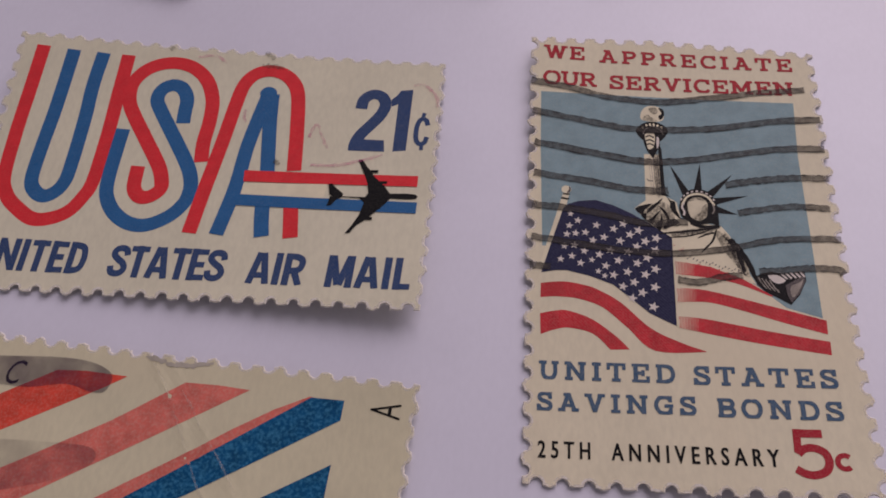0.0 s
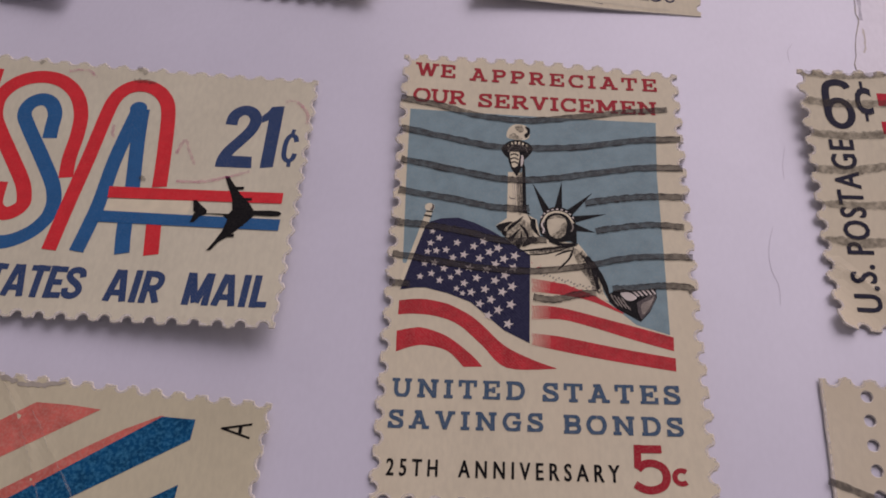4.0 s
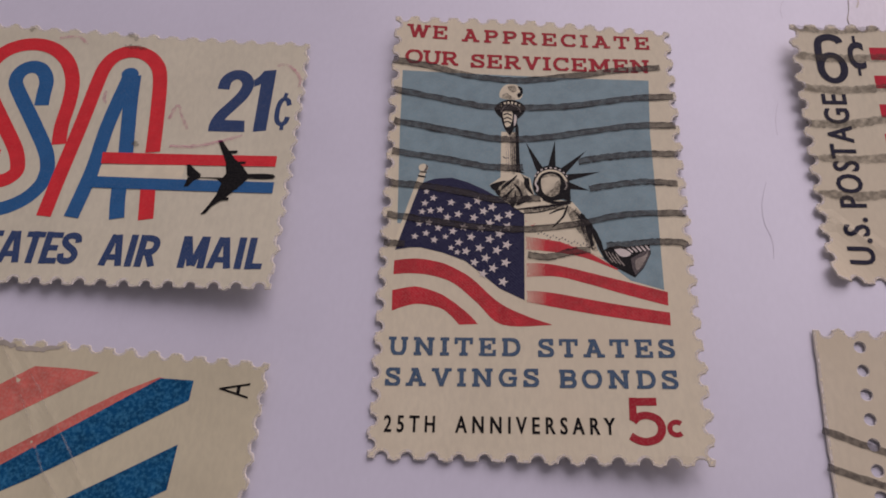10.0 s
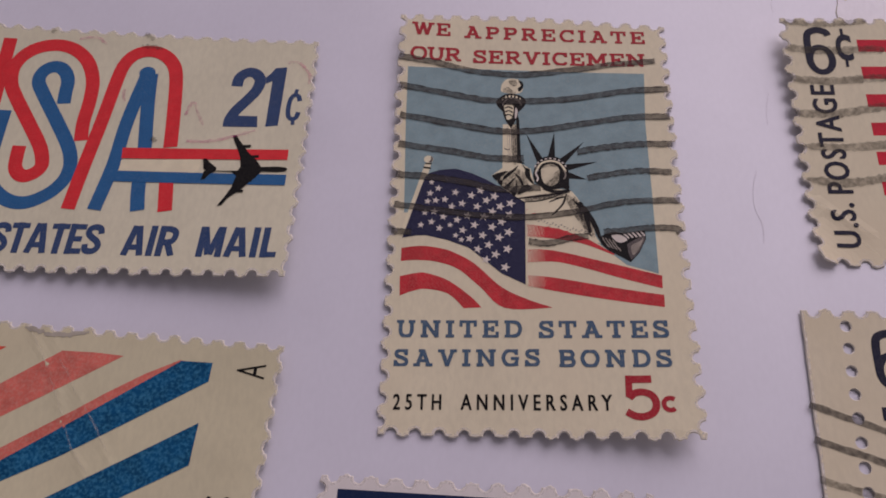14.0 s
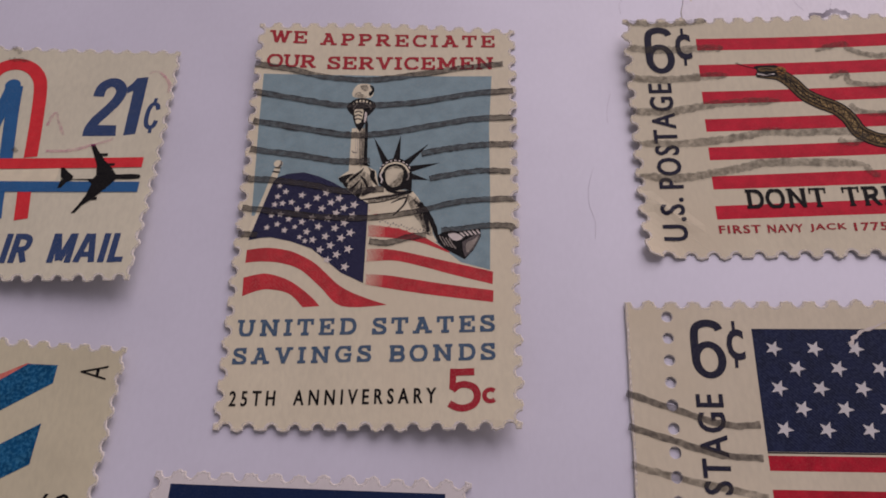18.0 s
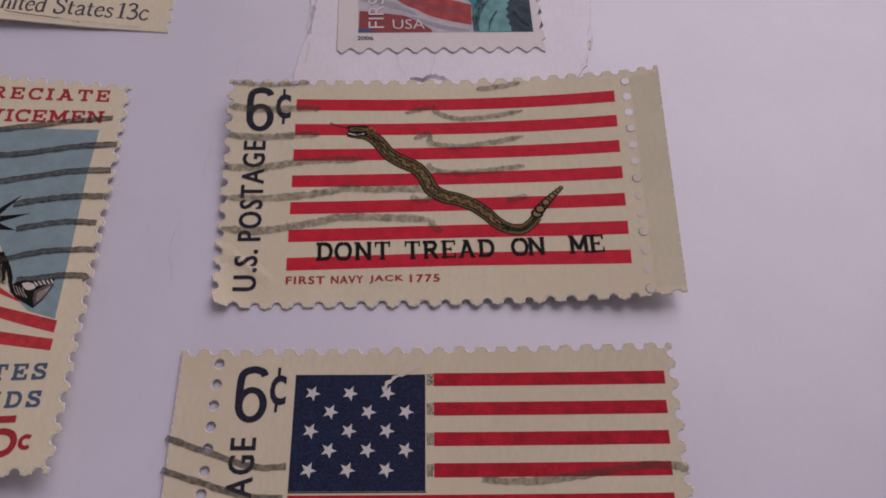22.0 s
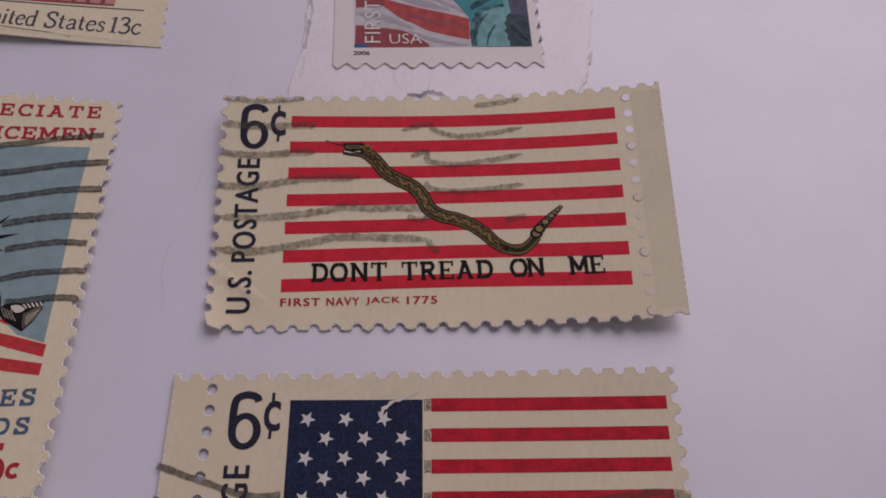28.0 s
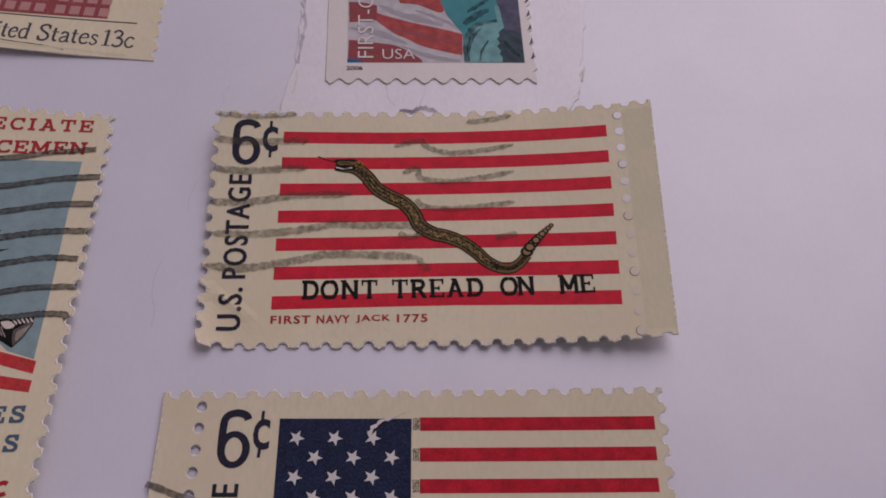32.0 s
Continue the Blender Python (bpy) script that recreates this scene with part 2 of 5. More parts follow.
def link(name, verts, faces, mat, parent, label="", smooth=0):
    """One mesh object, under a thing or a part; verts in millimetres."""
    me = bpy.data.meshes.new(name)
    me.from_pydata([tuple(c * MM for c in v) for v in verts], [], faces)
    me.materials.append(mat)
    me.polygons.foreach_set("use_smooth", [i < smooth for i in range(len(faces))])
    me.update()
    ob = new(name, me)
    if parent:
        ob.parent = parent
    return tagged(ob, label)


def printed(name, rings, mat, thing, layer=1, label="", parent=None, cell=CELL):
    """A printed area: a skin of ink that follows the bent paper."""
    pts, faces = filled(rings, cell)
    bend = SURFACES[thing.name]
    lift = layer * LAYER
    return link(name, [(x, y, bend(x, y) + lift) for x, y in pts], faces, mat, parent or thing, label)


def paper(name, rings, mat, thing, label="", thick=0.10, cell=CELL):
    """A sheet of stamp paper with thickness, cut along its rings."""
    pts, faces = filled(rings, cell)
    bend = SURFACES[thing.name]
    n = len(pts)
    top = [(x, y, bend(x, y)) for x, y in pts]
    low = [(x, y, z - thick) for x, y, z in top]
    count = {}
    for f in faces:
        for i in range(3):
            e = (f[i], f[(i + 1) % 3])
            count[e] = count.get(e, 0) + 1
    rim = [e for e in count if (e[1], e[0]) not in count]
    # the torn rim flares out a little in loose fibres
    rnd = random.Random(len(pts))
    away = {}
    for i, j in rim:
        d = pts[j] - pts[i]
        d = np.array((d[1], -d[0])) / max(np.linalg.norm(d), 1e-9)
        away[i], away[j] = away.get(i, 0) + d, away.get(j, 0) + d
    foot = {i: tuple(pts[i] + v / max(np.linalg.norm(v), 0.3) * 0.075 * rnd.uniform(0.3, 1.5)) for i, v in away.items()}
    verts = top + low
    sides = []
    for i, j in rim:
        k = len(verts)
        verts += [top[i], top[j], (*foot[j], low[j][2]), (*foot[i], low[i][2])]
        sides.append((k + 1, k, k + 3, k + 2))
    ob = link(name, verts, faces + [tuple(reversed([i + n for i in f])) for f in faces] + sides, mat, thing, label)
    ob.data.materials.append(M_FIBRE)
    for p in list(ob.data.polygons)[2 * len(faces):]:
        p.material_index = 1
    return ob


def curve_through(points, steps=6, closed=False):
    """A smooth line through points."""
    p = [np.array(q, float) for q in points]
    n = len(p)
    out = []
    for i in range(n if closed else n - 1):
        a, b, c, d = (p[(i + k) % n] if closed else p[min(max(i + k, 0), n - 1)] for k in (-1, 0, 1, 2))
        for s in range(steps):
            t = s / steps
            out.append(tuple(0.5 * (2 * b + (c - a) * t + (2 * a - 5 * b + 4 * c - d) * t * t + (3 * b - a - 3 * c + d) * t ** 3)))
    return out if closed else out + [tuple(p[-1])]


def stroke(points, width, rough=0.0, seed=0, taper=None):
    """The outline of a line of that width; taper(s) scales it along its run."""
    rnd = random.Random(seed)
    p = np.array(points, float)
    d = np.gradient(p, axis=0)
    d /= np.maximum(np.linalg.norm(d, axis=1, keepdims=True), 1e-9)
    nrm = np.stack([-d[:, 1], d[:, 0]], 1)
    left, right = [], []
    for i in range(len(p)):
        s = i / (len(p) - 1)
        w = width / 2 * (taper(s) if taper else 1)
        left.append(tuple(p[i] + nrm[i] * w * (1 + rough * rnd.uniform(-1, 1))))
        right.append(tuple(p[i] - nrm[i] * w * (1 + rough * rnd.uniform(-1, 1))))
    return right + left[::-1]


def box(x0, y0, x1, y1):
    return [(x0, y0), (x1, y0), (x1, y1), (x0, y1)]


def oval(cx, cy, rx, ry, n=24, start=0.0, stop=360.0):
    return [(cx + rx * math.cos(radians(start + (stop - start) * i / n)), cy + ry * math.sin(radians(start + (stop - start) * i / n))) for i in range(n if stop - start == 360 else n + 1)]


def star(cx, cy, r, turn=0.0):
    return [(cx + (r if i % 2 == 0 else 0.42 * r) * math.sin(radians(36 * i + turn)), cy + (r if i % 2 == 0 else 0.42 * r) * math.cos(radians(36 * i + turn))) for i in range(10)]


def edge_run(a, b, perforated, rnd, pitch=1.86, r=0.50):
    """The points of one edge from a to b, without b: a straight cut, or torn teeth between half holes."""
    a, b = np.array(a, float), np.array(b, float)
    d = b - a
    length = np.linalg.norm(d)
    d = d / length
    inward = np.array([-d[1], d[0]])
    if not perforated:
        n = max(2, int(length / 2.5))
        return [tuple(a + d * length * i / n + inward * (rnd.uniform(0, 0.05) if i else 0)) for i in range(n)]
    n = max(1, round(length / pitch))
    step = length / n
    out = [tuple(a + inward * rnd.uniform(0, 0.1))]
    for i in range(n):
        c = a + d * step * (i + 0.5)
        rr = r * rnd.uniform(0.92, 1.06)
        for k in range(9):
            w = math.pi * (1 - k / 8)
            out.append(tuple(c + d * rr * math.cos(w) + inward * rr * perforated * (math.sin(w) * 1.05 - 0.02)))
        if i < n - 1:
            tip = rnd.uniform(0.02, 0.2)
            for side, part in ((-0.26, 0.3), (-0.1, 1.0), (0.1, 0.9), (0.26, 0.2)):
                out.append(tuple(c + d * (step / 2 + side) - inward * (tip * part + rnd.uniform(-0.03, 0.03))))
    return out


def torn_fringe(outline, thing, width=0.17):
    """Loose pale fibres along an edge's torn teeth, plus painted light through the teeth."""
    p = np.array(outline, float)
    d = np.roll(p, -1, 0) - np.roll(p, 1, 0)
    d /= np.maximum(np.linalg.norm(d, axis=1, keepdims=True), 1e-9)
    inner = p + np.stack([-d[:, 1], d[:, 0]], 1) * width
    printed("torn_fringe", [list(map(tuple, p)), list(map(tuple, inner))], M_FRINGE, thing, 0.7, "pale torn paper fringe", cell=0.9)


def cut_outline(corners, perforated, seed, pitch=1.86):
    """A stamp's outline, anticlockwise from its lower left corner: bottom, right, top, left edge."""
    rnd = random.Random(seed)
    out = []
    for i in range(len(corners)):
        out += edge_run(corners[i], corners[(i + 1) % len(corners)], perforated[i], rnd, pitch)
    return out


def bent(half_w, half_h, base, tl, tr, bl, br, right=0.0, extra=None):
    """The height of a curled sheet over the table: its corners and its right edge lift away."""
    def height(x, y):
        u = min(max((x / half_w + 1) / 2, 0), 1.15)
        v = min(max((y / half_h + 1) / 2, 0), 1.1)
        p, q = max(1 - u, 0), max(1 - v, 0)
        z = base + tl * (p * v) ** 1.5 + tr * (u * v) ** 1.5 + bl * (p * q) ** 1.5 + br * (u * q) ** 1.5 + right * u ** 3
        return z + (extra(x, y) if extra else 0)
    return height


SURFACES = {}


def stamp(name, x, y, turn, surface, label, category="postage stamp"):
    root = new(name)
    root.empty_display_size = 0.005
    root.matrix_world = pose(x * MM, y * MM, 0, 0, 0, turn)
    SURFACES[root.name] = surface
    return tagged(root, label, category, "loose stamps on the sheet")


def glyphs(text, bold=0.0, gap=1.0, resolution=3):
    """The built-in font's flat letters, as points and faces."""
    data = bpy.data.curves.new("letters", "FONT")
    data.body, data.size, data.offset, data.space_character, data.resolution_u = text, 1.0, bold, gap, resolution
    data.fill_mode = "FRONT"
    ob = new("letters", data)
    me = bpy.data.meshes.new_from_object(ob.evaluated_get(bpy.context.evaluated_depsgraph_get()))
    pts = np.array([v.co[:2] for v in me.vertices])
    faces = [tuple(p.vertices) for p in me.polygons]
    normals_up = sum(p.normal.z for p in me.polygons) > 0
    if not normals_up:
        faces = [tuple(reversed(f)) for f in faces]
    bpy.data.objects.remove(ob)
    bpy.data.curves.remove(data)
    bpy.data.meshes.remove(me)
    return pts, faces


def lettering(text, x0, y0, x1, y1, mat, thing, layer=3, turn=0, bold=0.0, gap=1.0, lean=0.0, slope=0.0, name="lettering", label="", parent=None):
    """Words fitted into a box (of the unturned text), leant, turned by quarter turns about the box, and bent with the paper."""
    thin = 0.0 if "M" in text else min(bold, 0.010)
    pts, faces = glyphs(text, thin, gap)
    spread = bold - thin
    lo, hi = pts.min(0) - (spread, 0), pts.max(0) + (spread, 0)
    w, h = (x1 - x0, y1 - y0) if turn == 0 else (y1 - y0, x1 - x0)
    s = np.array([w, h]) / (hi - lo)
    bend = SURFACES[thing.name]

    def place(p, lift):
        u, v = (p - lo) * s
        u += lean * v
        if turn == 90:
            x, y = x1 - v, y0 + u
        else:
            x, y = x0 + u, y0 + v + slope * u
        return (x, y, bend(x, y) + lift)
    verts = [place(p, layer * LAYER) for p in pts]
    if spread:
        letters = list(faces)
        for k, side in enumerate((-1, 1)):
            n = len(verts)
            verts += [place(p + (side * spread, 0), (layer + 0.8 * (k + 1)) * LAYER) for p in pts]
            faces += [tuple(i + n for i in f) for f in letters]
    return link(name, verts, faces, mat, parent or thing, label)


# letters drawn as strokes in a box one high: width, straight strokes, curved strokes, feet (x, level, half width), ticks (x, y0, y1)
BOWL = [(0.05, 0.935), (0.45, 0.935), (0.70, 0.90), (0.82, 0.72), (0.70, 0.53), (0.45, 0.48), (0.22, 0.48)]
RING = [(0.56, 0.935), (0.28, 0.85), (0.12, 0.5), (0.28, 0.15), (0.56, 0.065)]
SLAB = {}
SLAB["A"] = (1.12, [((0.22, 0), (0.56, 1)), ((0.55, 1), (0.90, 0)), ((0.36, 0.33), (0.78, 0.33))], [], [(0.2, 0, 0.2), (0.92, 0, 0.2), (0.46, 1, 0.17)], [])
SLAB["B"] = (0.92, [((0.22, 0), (0.22, 1))], [BOWL, [(0.22, 0.52), (0.5, 0.52), (0.76, 0.46), (0.86, 0.29), (0.76, 0.11), (0.5, 0.065), (0.05, 0.065)]], [], [])
SLAB["C"] = (0.98, [], [[(0.88, 0.72), (0.78, 0.88)] + RING + [(0.78, 0.10), (0.90, 0.24)]], [], [(0.88, 0.64, 1.0)])
SLAB["D"] = (1.02, [((0.24, 0), (0.24, 1))], [[(0.05, 0.935), (0.45, 0.935), (0.80, 0.82), (0.93, 0.5), (0.80, 0.18), (0.45, 0.065), (0.05, 0.065)]], [], [])
SLAB["E"] = (0.95, [((0.24, 0), (0.24, 1)), ((0.04, 0.935), (0.88, 0.935)), ((0.04, 0.065), (0.90, 0.065)), ((0.24, 0.5), (0.60, 0.5))], [], [], [(0.85, 0.66, 1.0), (0.87, 0, 0.34), (0.62, 0.34, 0.66)])
SLAB["G"] = (1.04, [((0.56, 0.46), (1.02, 0.46))], [[(0.88, 0.72), (0.78, 0.88)] + RING + [(0.78, 0.10), (0.88, 0.22)]], [], [(0.88, 0.66, 1.0), (0.89, 0.03, 0.5)])
SLAB["I"] = (0.5, [((0.25, 0), (0.25, 1))], [], [(0.25, 0, 0.24), (0.25, 1, 0.24)], [])
SLAB["M"] = (1.34, [((0.26, 0), (0.26, 1)), ((1.08, 0), (1.08, 1)), ((0.26, 1), (0.67, 0.22)), ((1.08, 1), (0.67, 0.22))], [], [(0.24, 0, 0.22), (1.10, 0, 0.22), (0.15, 1, 0.13), (1.19, 1, 0.13)], [])
SLAB["N"] = (1.16, [((0.24, 0), (0.24, 1)), ((0.94, 0), (0.94, 1)), ((0.24, 1), (0.94, 0))], [], [(0.24, 0, 0.21), (0.14, 1, 0.13), (0.94, 1, 0.21)], [])
SLAB["O"] = (1.08, [], [RING + [(0.84, 0.15), (0.98, 0.5), (0.84, 0.85), (0.56, 0.935)]], [], [])
SLAB["P"] = (0.92, [((0.24, 0), (0.24, 1))], [BOWL], [(0.26, 0, 0.23)], [])
SLAB["R"] = (1.04, [((0.24, 0), (0.24, 1)), ((0.52, 0.5), (0.86, 0.03))], [BOWL], [(0.24, 0, 0.21), (0.90, 0, 0.13)], [])
SLAB["S"] = (0.86, [], [[(0.74, 0.70), (0.64, 0.89), (0.42, 0.945), (0.20, 0.86), (0.15, 0.70), (0.28, 0.57), (0.55, 0.48), (0.74, 0.35), (0.72, 0.15), (0.46, 0.055), (0.22, 0.12), (0.10, 0.30)]], [], [(0.74, 0.64, 1.0), (0.10, 0, 0.36)])
SLAB["T"] = (0.98, [((0.49, 0), (0.49, 1)), ((0.02, 0.935), (0.96, 0.935))], [], [(0.49, 0, 0.23)], [(0.08, 0.64, 1.0), (0.90, 0.64, 1.0)])
SLAB["U"] = (1.08, [], [[(0.24, 1), (0.24, 0.7), (0.24, 0.36), (0.34, 0.13), (0.56, 0.06), (0.78, 0.13), (0.88, 0.36), (0.88, 0.7), (0.88, 1)]], [(0.22, 1, 0.21), (0.88, 1, 0.19)], [])
SLAB["V"] = (1.10, [((0.22, 1), (0.56, 0)), ((0.54, 0), (0.88, 1))], [], [(0.2, 1, 0.2), (0.90, 1, 0.2)], [])
SLAB["W"] = (1.46, [((0.22, 1), (0.48, 0)), ((0.48, 0), (0.73, 0.92)), ((0.73, 0.92), (0.98, 0)), ((0.98, 0), (1.24, 1))], [], [(0.2, 1, 0.2), (1.26, 1, 0.2), (0.73, 1, 0.12)], [])


# heavy condensed letters without feet
SANS = {}
SANS["A"] = (0.78, [((0.13, 0), (0.34, 1)), ((0.44, 1), (0.65, 0)), ((0.2, 0.28), (0.58, 0.28))], [], [], [])
SANS["D"] = (0.70, [((0.14, 0), (0.14, 1))], [[(0.05, 0.89), (0.3, 0.89), (0.5, 0.8), (0.56, 0.5), (0.5, 0.2), (0.3, 0.11), (0.05, 0.11)]], [], [])
SANS["E"] = (0.58, [((0.14, 0), (0.14, 1)), ((0.05, 0.9), (0.57, 0.9)), ((0.05, 0.1), (0.57, 0.1)), ((0.05, 0.5), (0.5, 0.5))], [], [], [])
SANS["I"] = (0.30, [((0.15, 0), (0.15, 1))], [], [], [])
SANS["L"] = (0.54, [((0.14, 0), (0.14, 1)), ((0.05, 0.1), (0.54, 0.1))], [], [], [])
SANS["M"] = (0.84, [((0.12, 0), (0.12, 1)), ((0.72, 0), (0.72, 1)), ((0.16, 1), (0.40, 0.08)), ((0.68, 1), (0.44, 0.08))], [], [], [])
SANS["N"] = (0.76, [((0.13, 0), (0.13, 1)), ((0.63, 0), (0.63, 1)), ((0.13, 1), (0.63, 0))], [], [], [])
SANS["R"] = (0.70, [((0.14, 0), (0.14, 1)), ((0.34, 0.48), (0.56, 0))], [[(0.05, 0.9), (0.35, 0.9), (0.53, 0.82), (0.57, 0.68), (0.51, 0.52), (0.35, 0.46), (0.1, 0.46)]], [], [])
SANS["S"] = (0.66, [], [[(0.55, 0.68), (0.5, 0.84), (0.33, 0.9), (0.16, 0.84), (0.13, 0.69), (0.28, 0.55), (0.45, 0.44), (0.54, 0.28), (0.46, 0.14), (0.3, 0.1), (0.14, 0.16), (0.10, 0.33)]], [], [])
SANS["T"] = (0.62, [((0.31, 0), (0.31, 1)), ((0.02, 0.9), (0.60, 0.9))], [], [], [])
SANS["U"] = (0.70, [], [[(0.14, 1), (0.14, 0.5), (0.15, 0.26), (0.22, 0.14), (0.35, 0.1), (0.48, 0.14), (0.55, 0.26), (0.56, 0.5), (0.56, 1)]], [], [])


def slab_word(text, x0, y0, x1, y1, mat, thing, layer=3, stem=0.17, foot=0.13, slope=0.0, wide=0.9, serif=1.0, label="", font=SLAB):
    """A word in drawn letters, spaced to fill its box."""
    h = y1 - y0
    widths = [font[c][0] * h * wide for c in text]
    gap = (x1 - x0 - sum(widths)) / max(1, len(text) - 1)
    bend = SURFACES[thing.name]
    verts, faces, left, step = [], [], x0, 0
    for c, w in zip(text, widths):
        _, lines, curves, feet, ticks = font[c]
        rings = [stroke([p, q], stem if p[1] != q[1] else foot) for p, q in lines]
        rings += [stroke(curve_through(line, 5), 0.92 * stem, 0, 0, lambda s: 1.0) for line in curves]
        rings += [box(x - k * serif, 0, x + k * serif, foot) if level == 0 else box(x - k * serif, 1 - foot, x + k * serif, 1) for x, level, k in feet]
        rings += [box(x - 0.5 * foot, a + (1 - serif) * 0.2 * (a > 0.3), x + 0.5 * foot, b - (1 - serif) * 0.2 * (b < 0.7)) for x, a, b in ticks]
        for ring in rings:
            ring = [(left + px * h * wide, y0 + slope * (left - x0 + px * h * wide) + min(1, max(0, py)) * h) for px, py in ring]
            pts, tris = filled([ring], 0.7)
            k = len(verts)
            step = (step + 1) % 6
            verts += [(px, py, bend(px, py) + (layer + 0.3 * step) * LAYER) for px, py in pts]
            faces += [tuple(i + k for i in f) for f in tris]
        left += w + gap
    return link("lettering", verts, faces, mat, thing, label)


# roman letters with thick stems and fine serifs: width, then strokes of (weight, curved, points)
ROMAN = {}
ROMAN["U"] = (0.80, [(0.13, 1, [(0.17, 1), (0.17, 0.35), (0.22, 0.1), (0.4, 0.02), (0.55, 0.08), (0.62, 0.3)]), (0.06, 0, [(0.63, 0.3), (0.63, 1)]), (0.05, 0, [(0.03, 0.97), (0.31, 0.97)]), (0.05, 0, [(0.5, 0.97), (0.76, 0.97)])])
ROMAN["n"] = (0.58, [(0.12, 0, [(0.14, 0), (0.14, 0.62)]), (0.08, 1, [(0.14, 0.45), (0.25, 0.6), (0.38, 0.62), (0.45, 0.5)]), (0.12, 0, [(0.45, 0.5), (0.45, 0)]), (0.05, 0, [(0.03, 0.02), (0.25, 0.02)]), (0.05, 0, [(0.34, 0.02), (0.56, 0.02)])])
ROMAN["i"] = (0.30, [(0.12, 0, [(0.15, 0), (0.15, 0.62)]), (0.13, 0, [(0.15, 0.82), (0.15, 0.95)]), (0.05, 0, [(0.04, 0.02), (0.27, 0.02)]), (0.05, 0, [(0.04, 0.6), (0.15, 0.6)])])
ROMAN["t"] = (0.38, [(0.12, 1, [(0.17, 0.85), (0.17, 0.5), (0.17, 0.18), (0.22, 0.06), (0.34, 0.05)]), (0.05, 0, [(0.03, 0.6), (0.36, 0.6)])])
ROMAN["e"] = (0.52, [(0.05, 0, [(0.1, 0.36), (0.46, 0.4)]), (0.10, 1, [(0.46, 0.4), (0.42, 0.58), (0.28, 0.64), (0.13, 0.52), (0.09, 0.32), (0.15, 0.1), (0.3, 0.02), (0.48, 0.12)])])
ROMAN["d"] = (0.60, [(0.12, 0, [(0.47, 1.02), (0.47, 0)]), (0.10, 1, [(0.47, 0.55), (0.3, 0.63), (0.13, 0.52), (0.09, 0.3), (0.15, 0.08), (0.3, 0.02), (0.46, 0.12)]), (0.05, 0, [(0.34, 1), (0.47, 1)]), (0.05, 0, [(0.47, 0.02), (0.59, 0.02)])])
ROMAN["S"] = (0.62, [(0.12, 1, [(0.52, 0.78), (0.46, 0.95), (0.3, 1), (0.13, 0.9), (0.11, 0.74), (0.24, 0.59), (0.42, 0.47), (0.53, 0.3), (0.48, 0.1), (0.3, 0.01), (0.14, 0.06), (0.08, 0.24)]), (0.05, 0, [(0.53, 0.7), (0.53, 1.0)]), (0.05, 0, [(0.07, 0.0), (0.07, 0.3)])])
ROMAN["a"] = (0.54, [(0.11, 1, [(0.12, 0.5), (0.2, 0.62), (0.34, 0.62), (0.42, 0.5), (0.42, 0.12), (0.52, 0.04)]), (0.09, 1, [(0.42, 0.38), (0.2, 0.3), (0.1, 0.16), (0.18, 0.02), (0.32, 0.05), (0.42, 0.16)])])
ROMAN["s"] = (0.42, [(0.09, 1, [(0.36, 0.5), (0.3, 0.61), (0.17, 0.62), (0.1, 0.5), (0.18, 0.38), (0.31, 0.28), (0.36, 0.15), (0.25, 0.02), (0.12, 0.03), (0.06, 0.15)])])
ROMAN["1"] = (0.40, [(0.13, 0, [(0.22, 0), (0.22, 1)]), (0.05, 0, [(0.04, 0.84), (0.2, 0.98)]), (0.05, 0, [(0.05, 0.02), (0.4, 0.02)])])
ROMAN["3"] = (0.56, [(0.11, 1, [(0.08, 0.84), (0.18, 0.98), (0.34, 0.98), (0.44, 0.84), (0.38, 0.64), (0.22, 0.54)]), (0.11, 1, [(0.22, 0.54), (0.42, 0.5), (0.52, 0.3), (0.44, 0.08), (0.26, 0.01), (0.08, 0.1)])])
ROMAN["c"] = (0.50, [(0.10, 1, [(0.44, 0.52), (0.34, 0.63), (0.2, 0.6), (0.1, 0.4), (0.1, 0.22), (0.2, 0.04), (0.34, 0.02), (0.47, 0.14)])])


def roman_word(text, x0, x1, y, h, mat, thing, layer, label):
    """A word in roman letters from x0 to x1 on the line y, capitals h high."""
    k = (x1 - x0) / sum(ROMAN[c][0] for c in text)
    bend = SURFACES[thing.name]
    verts, faces, left, step = [], [], x0, 0
    for c in text:
        for weight, curved, line in ROMAN[c][1]:
            line = [(left + px * k, y + py * h) for px, py in line]
            pts, tris = filled([stroke(curve_through(line, 5) if curved else line, weight * h)], 0.7)
            step = (step + 1) % 6
            faces += [tuple(i + len(verts) for i in f) for f in tris]
            verts += [(px, py, bend(px, py) + (layer + 0.3 * step) * LAYER) for px, py in pts]
        left += ROMAN[c][0] * k
    return link("lettering", verts, faces, mat, thing, label)


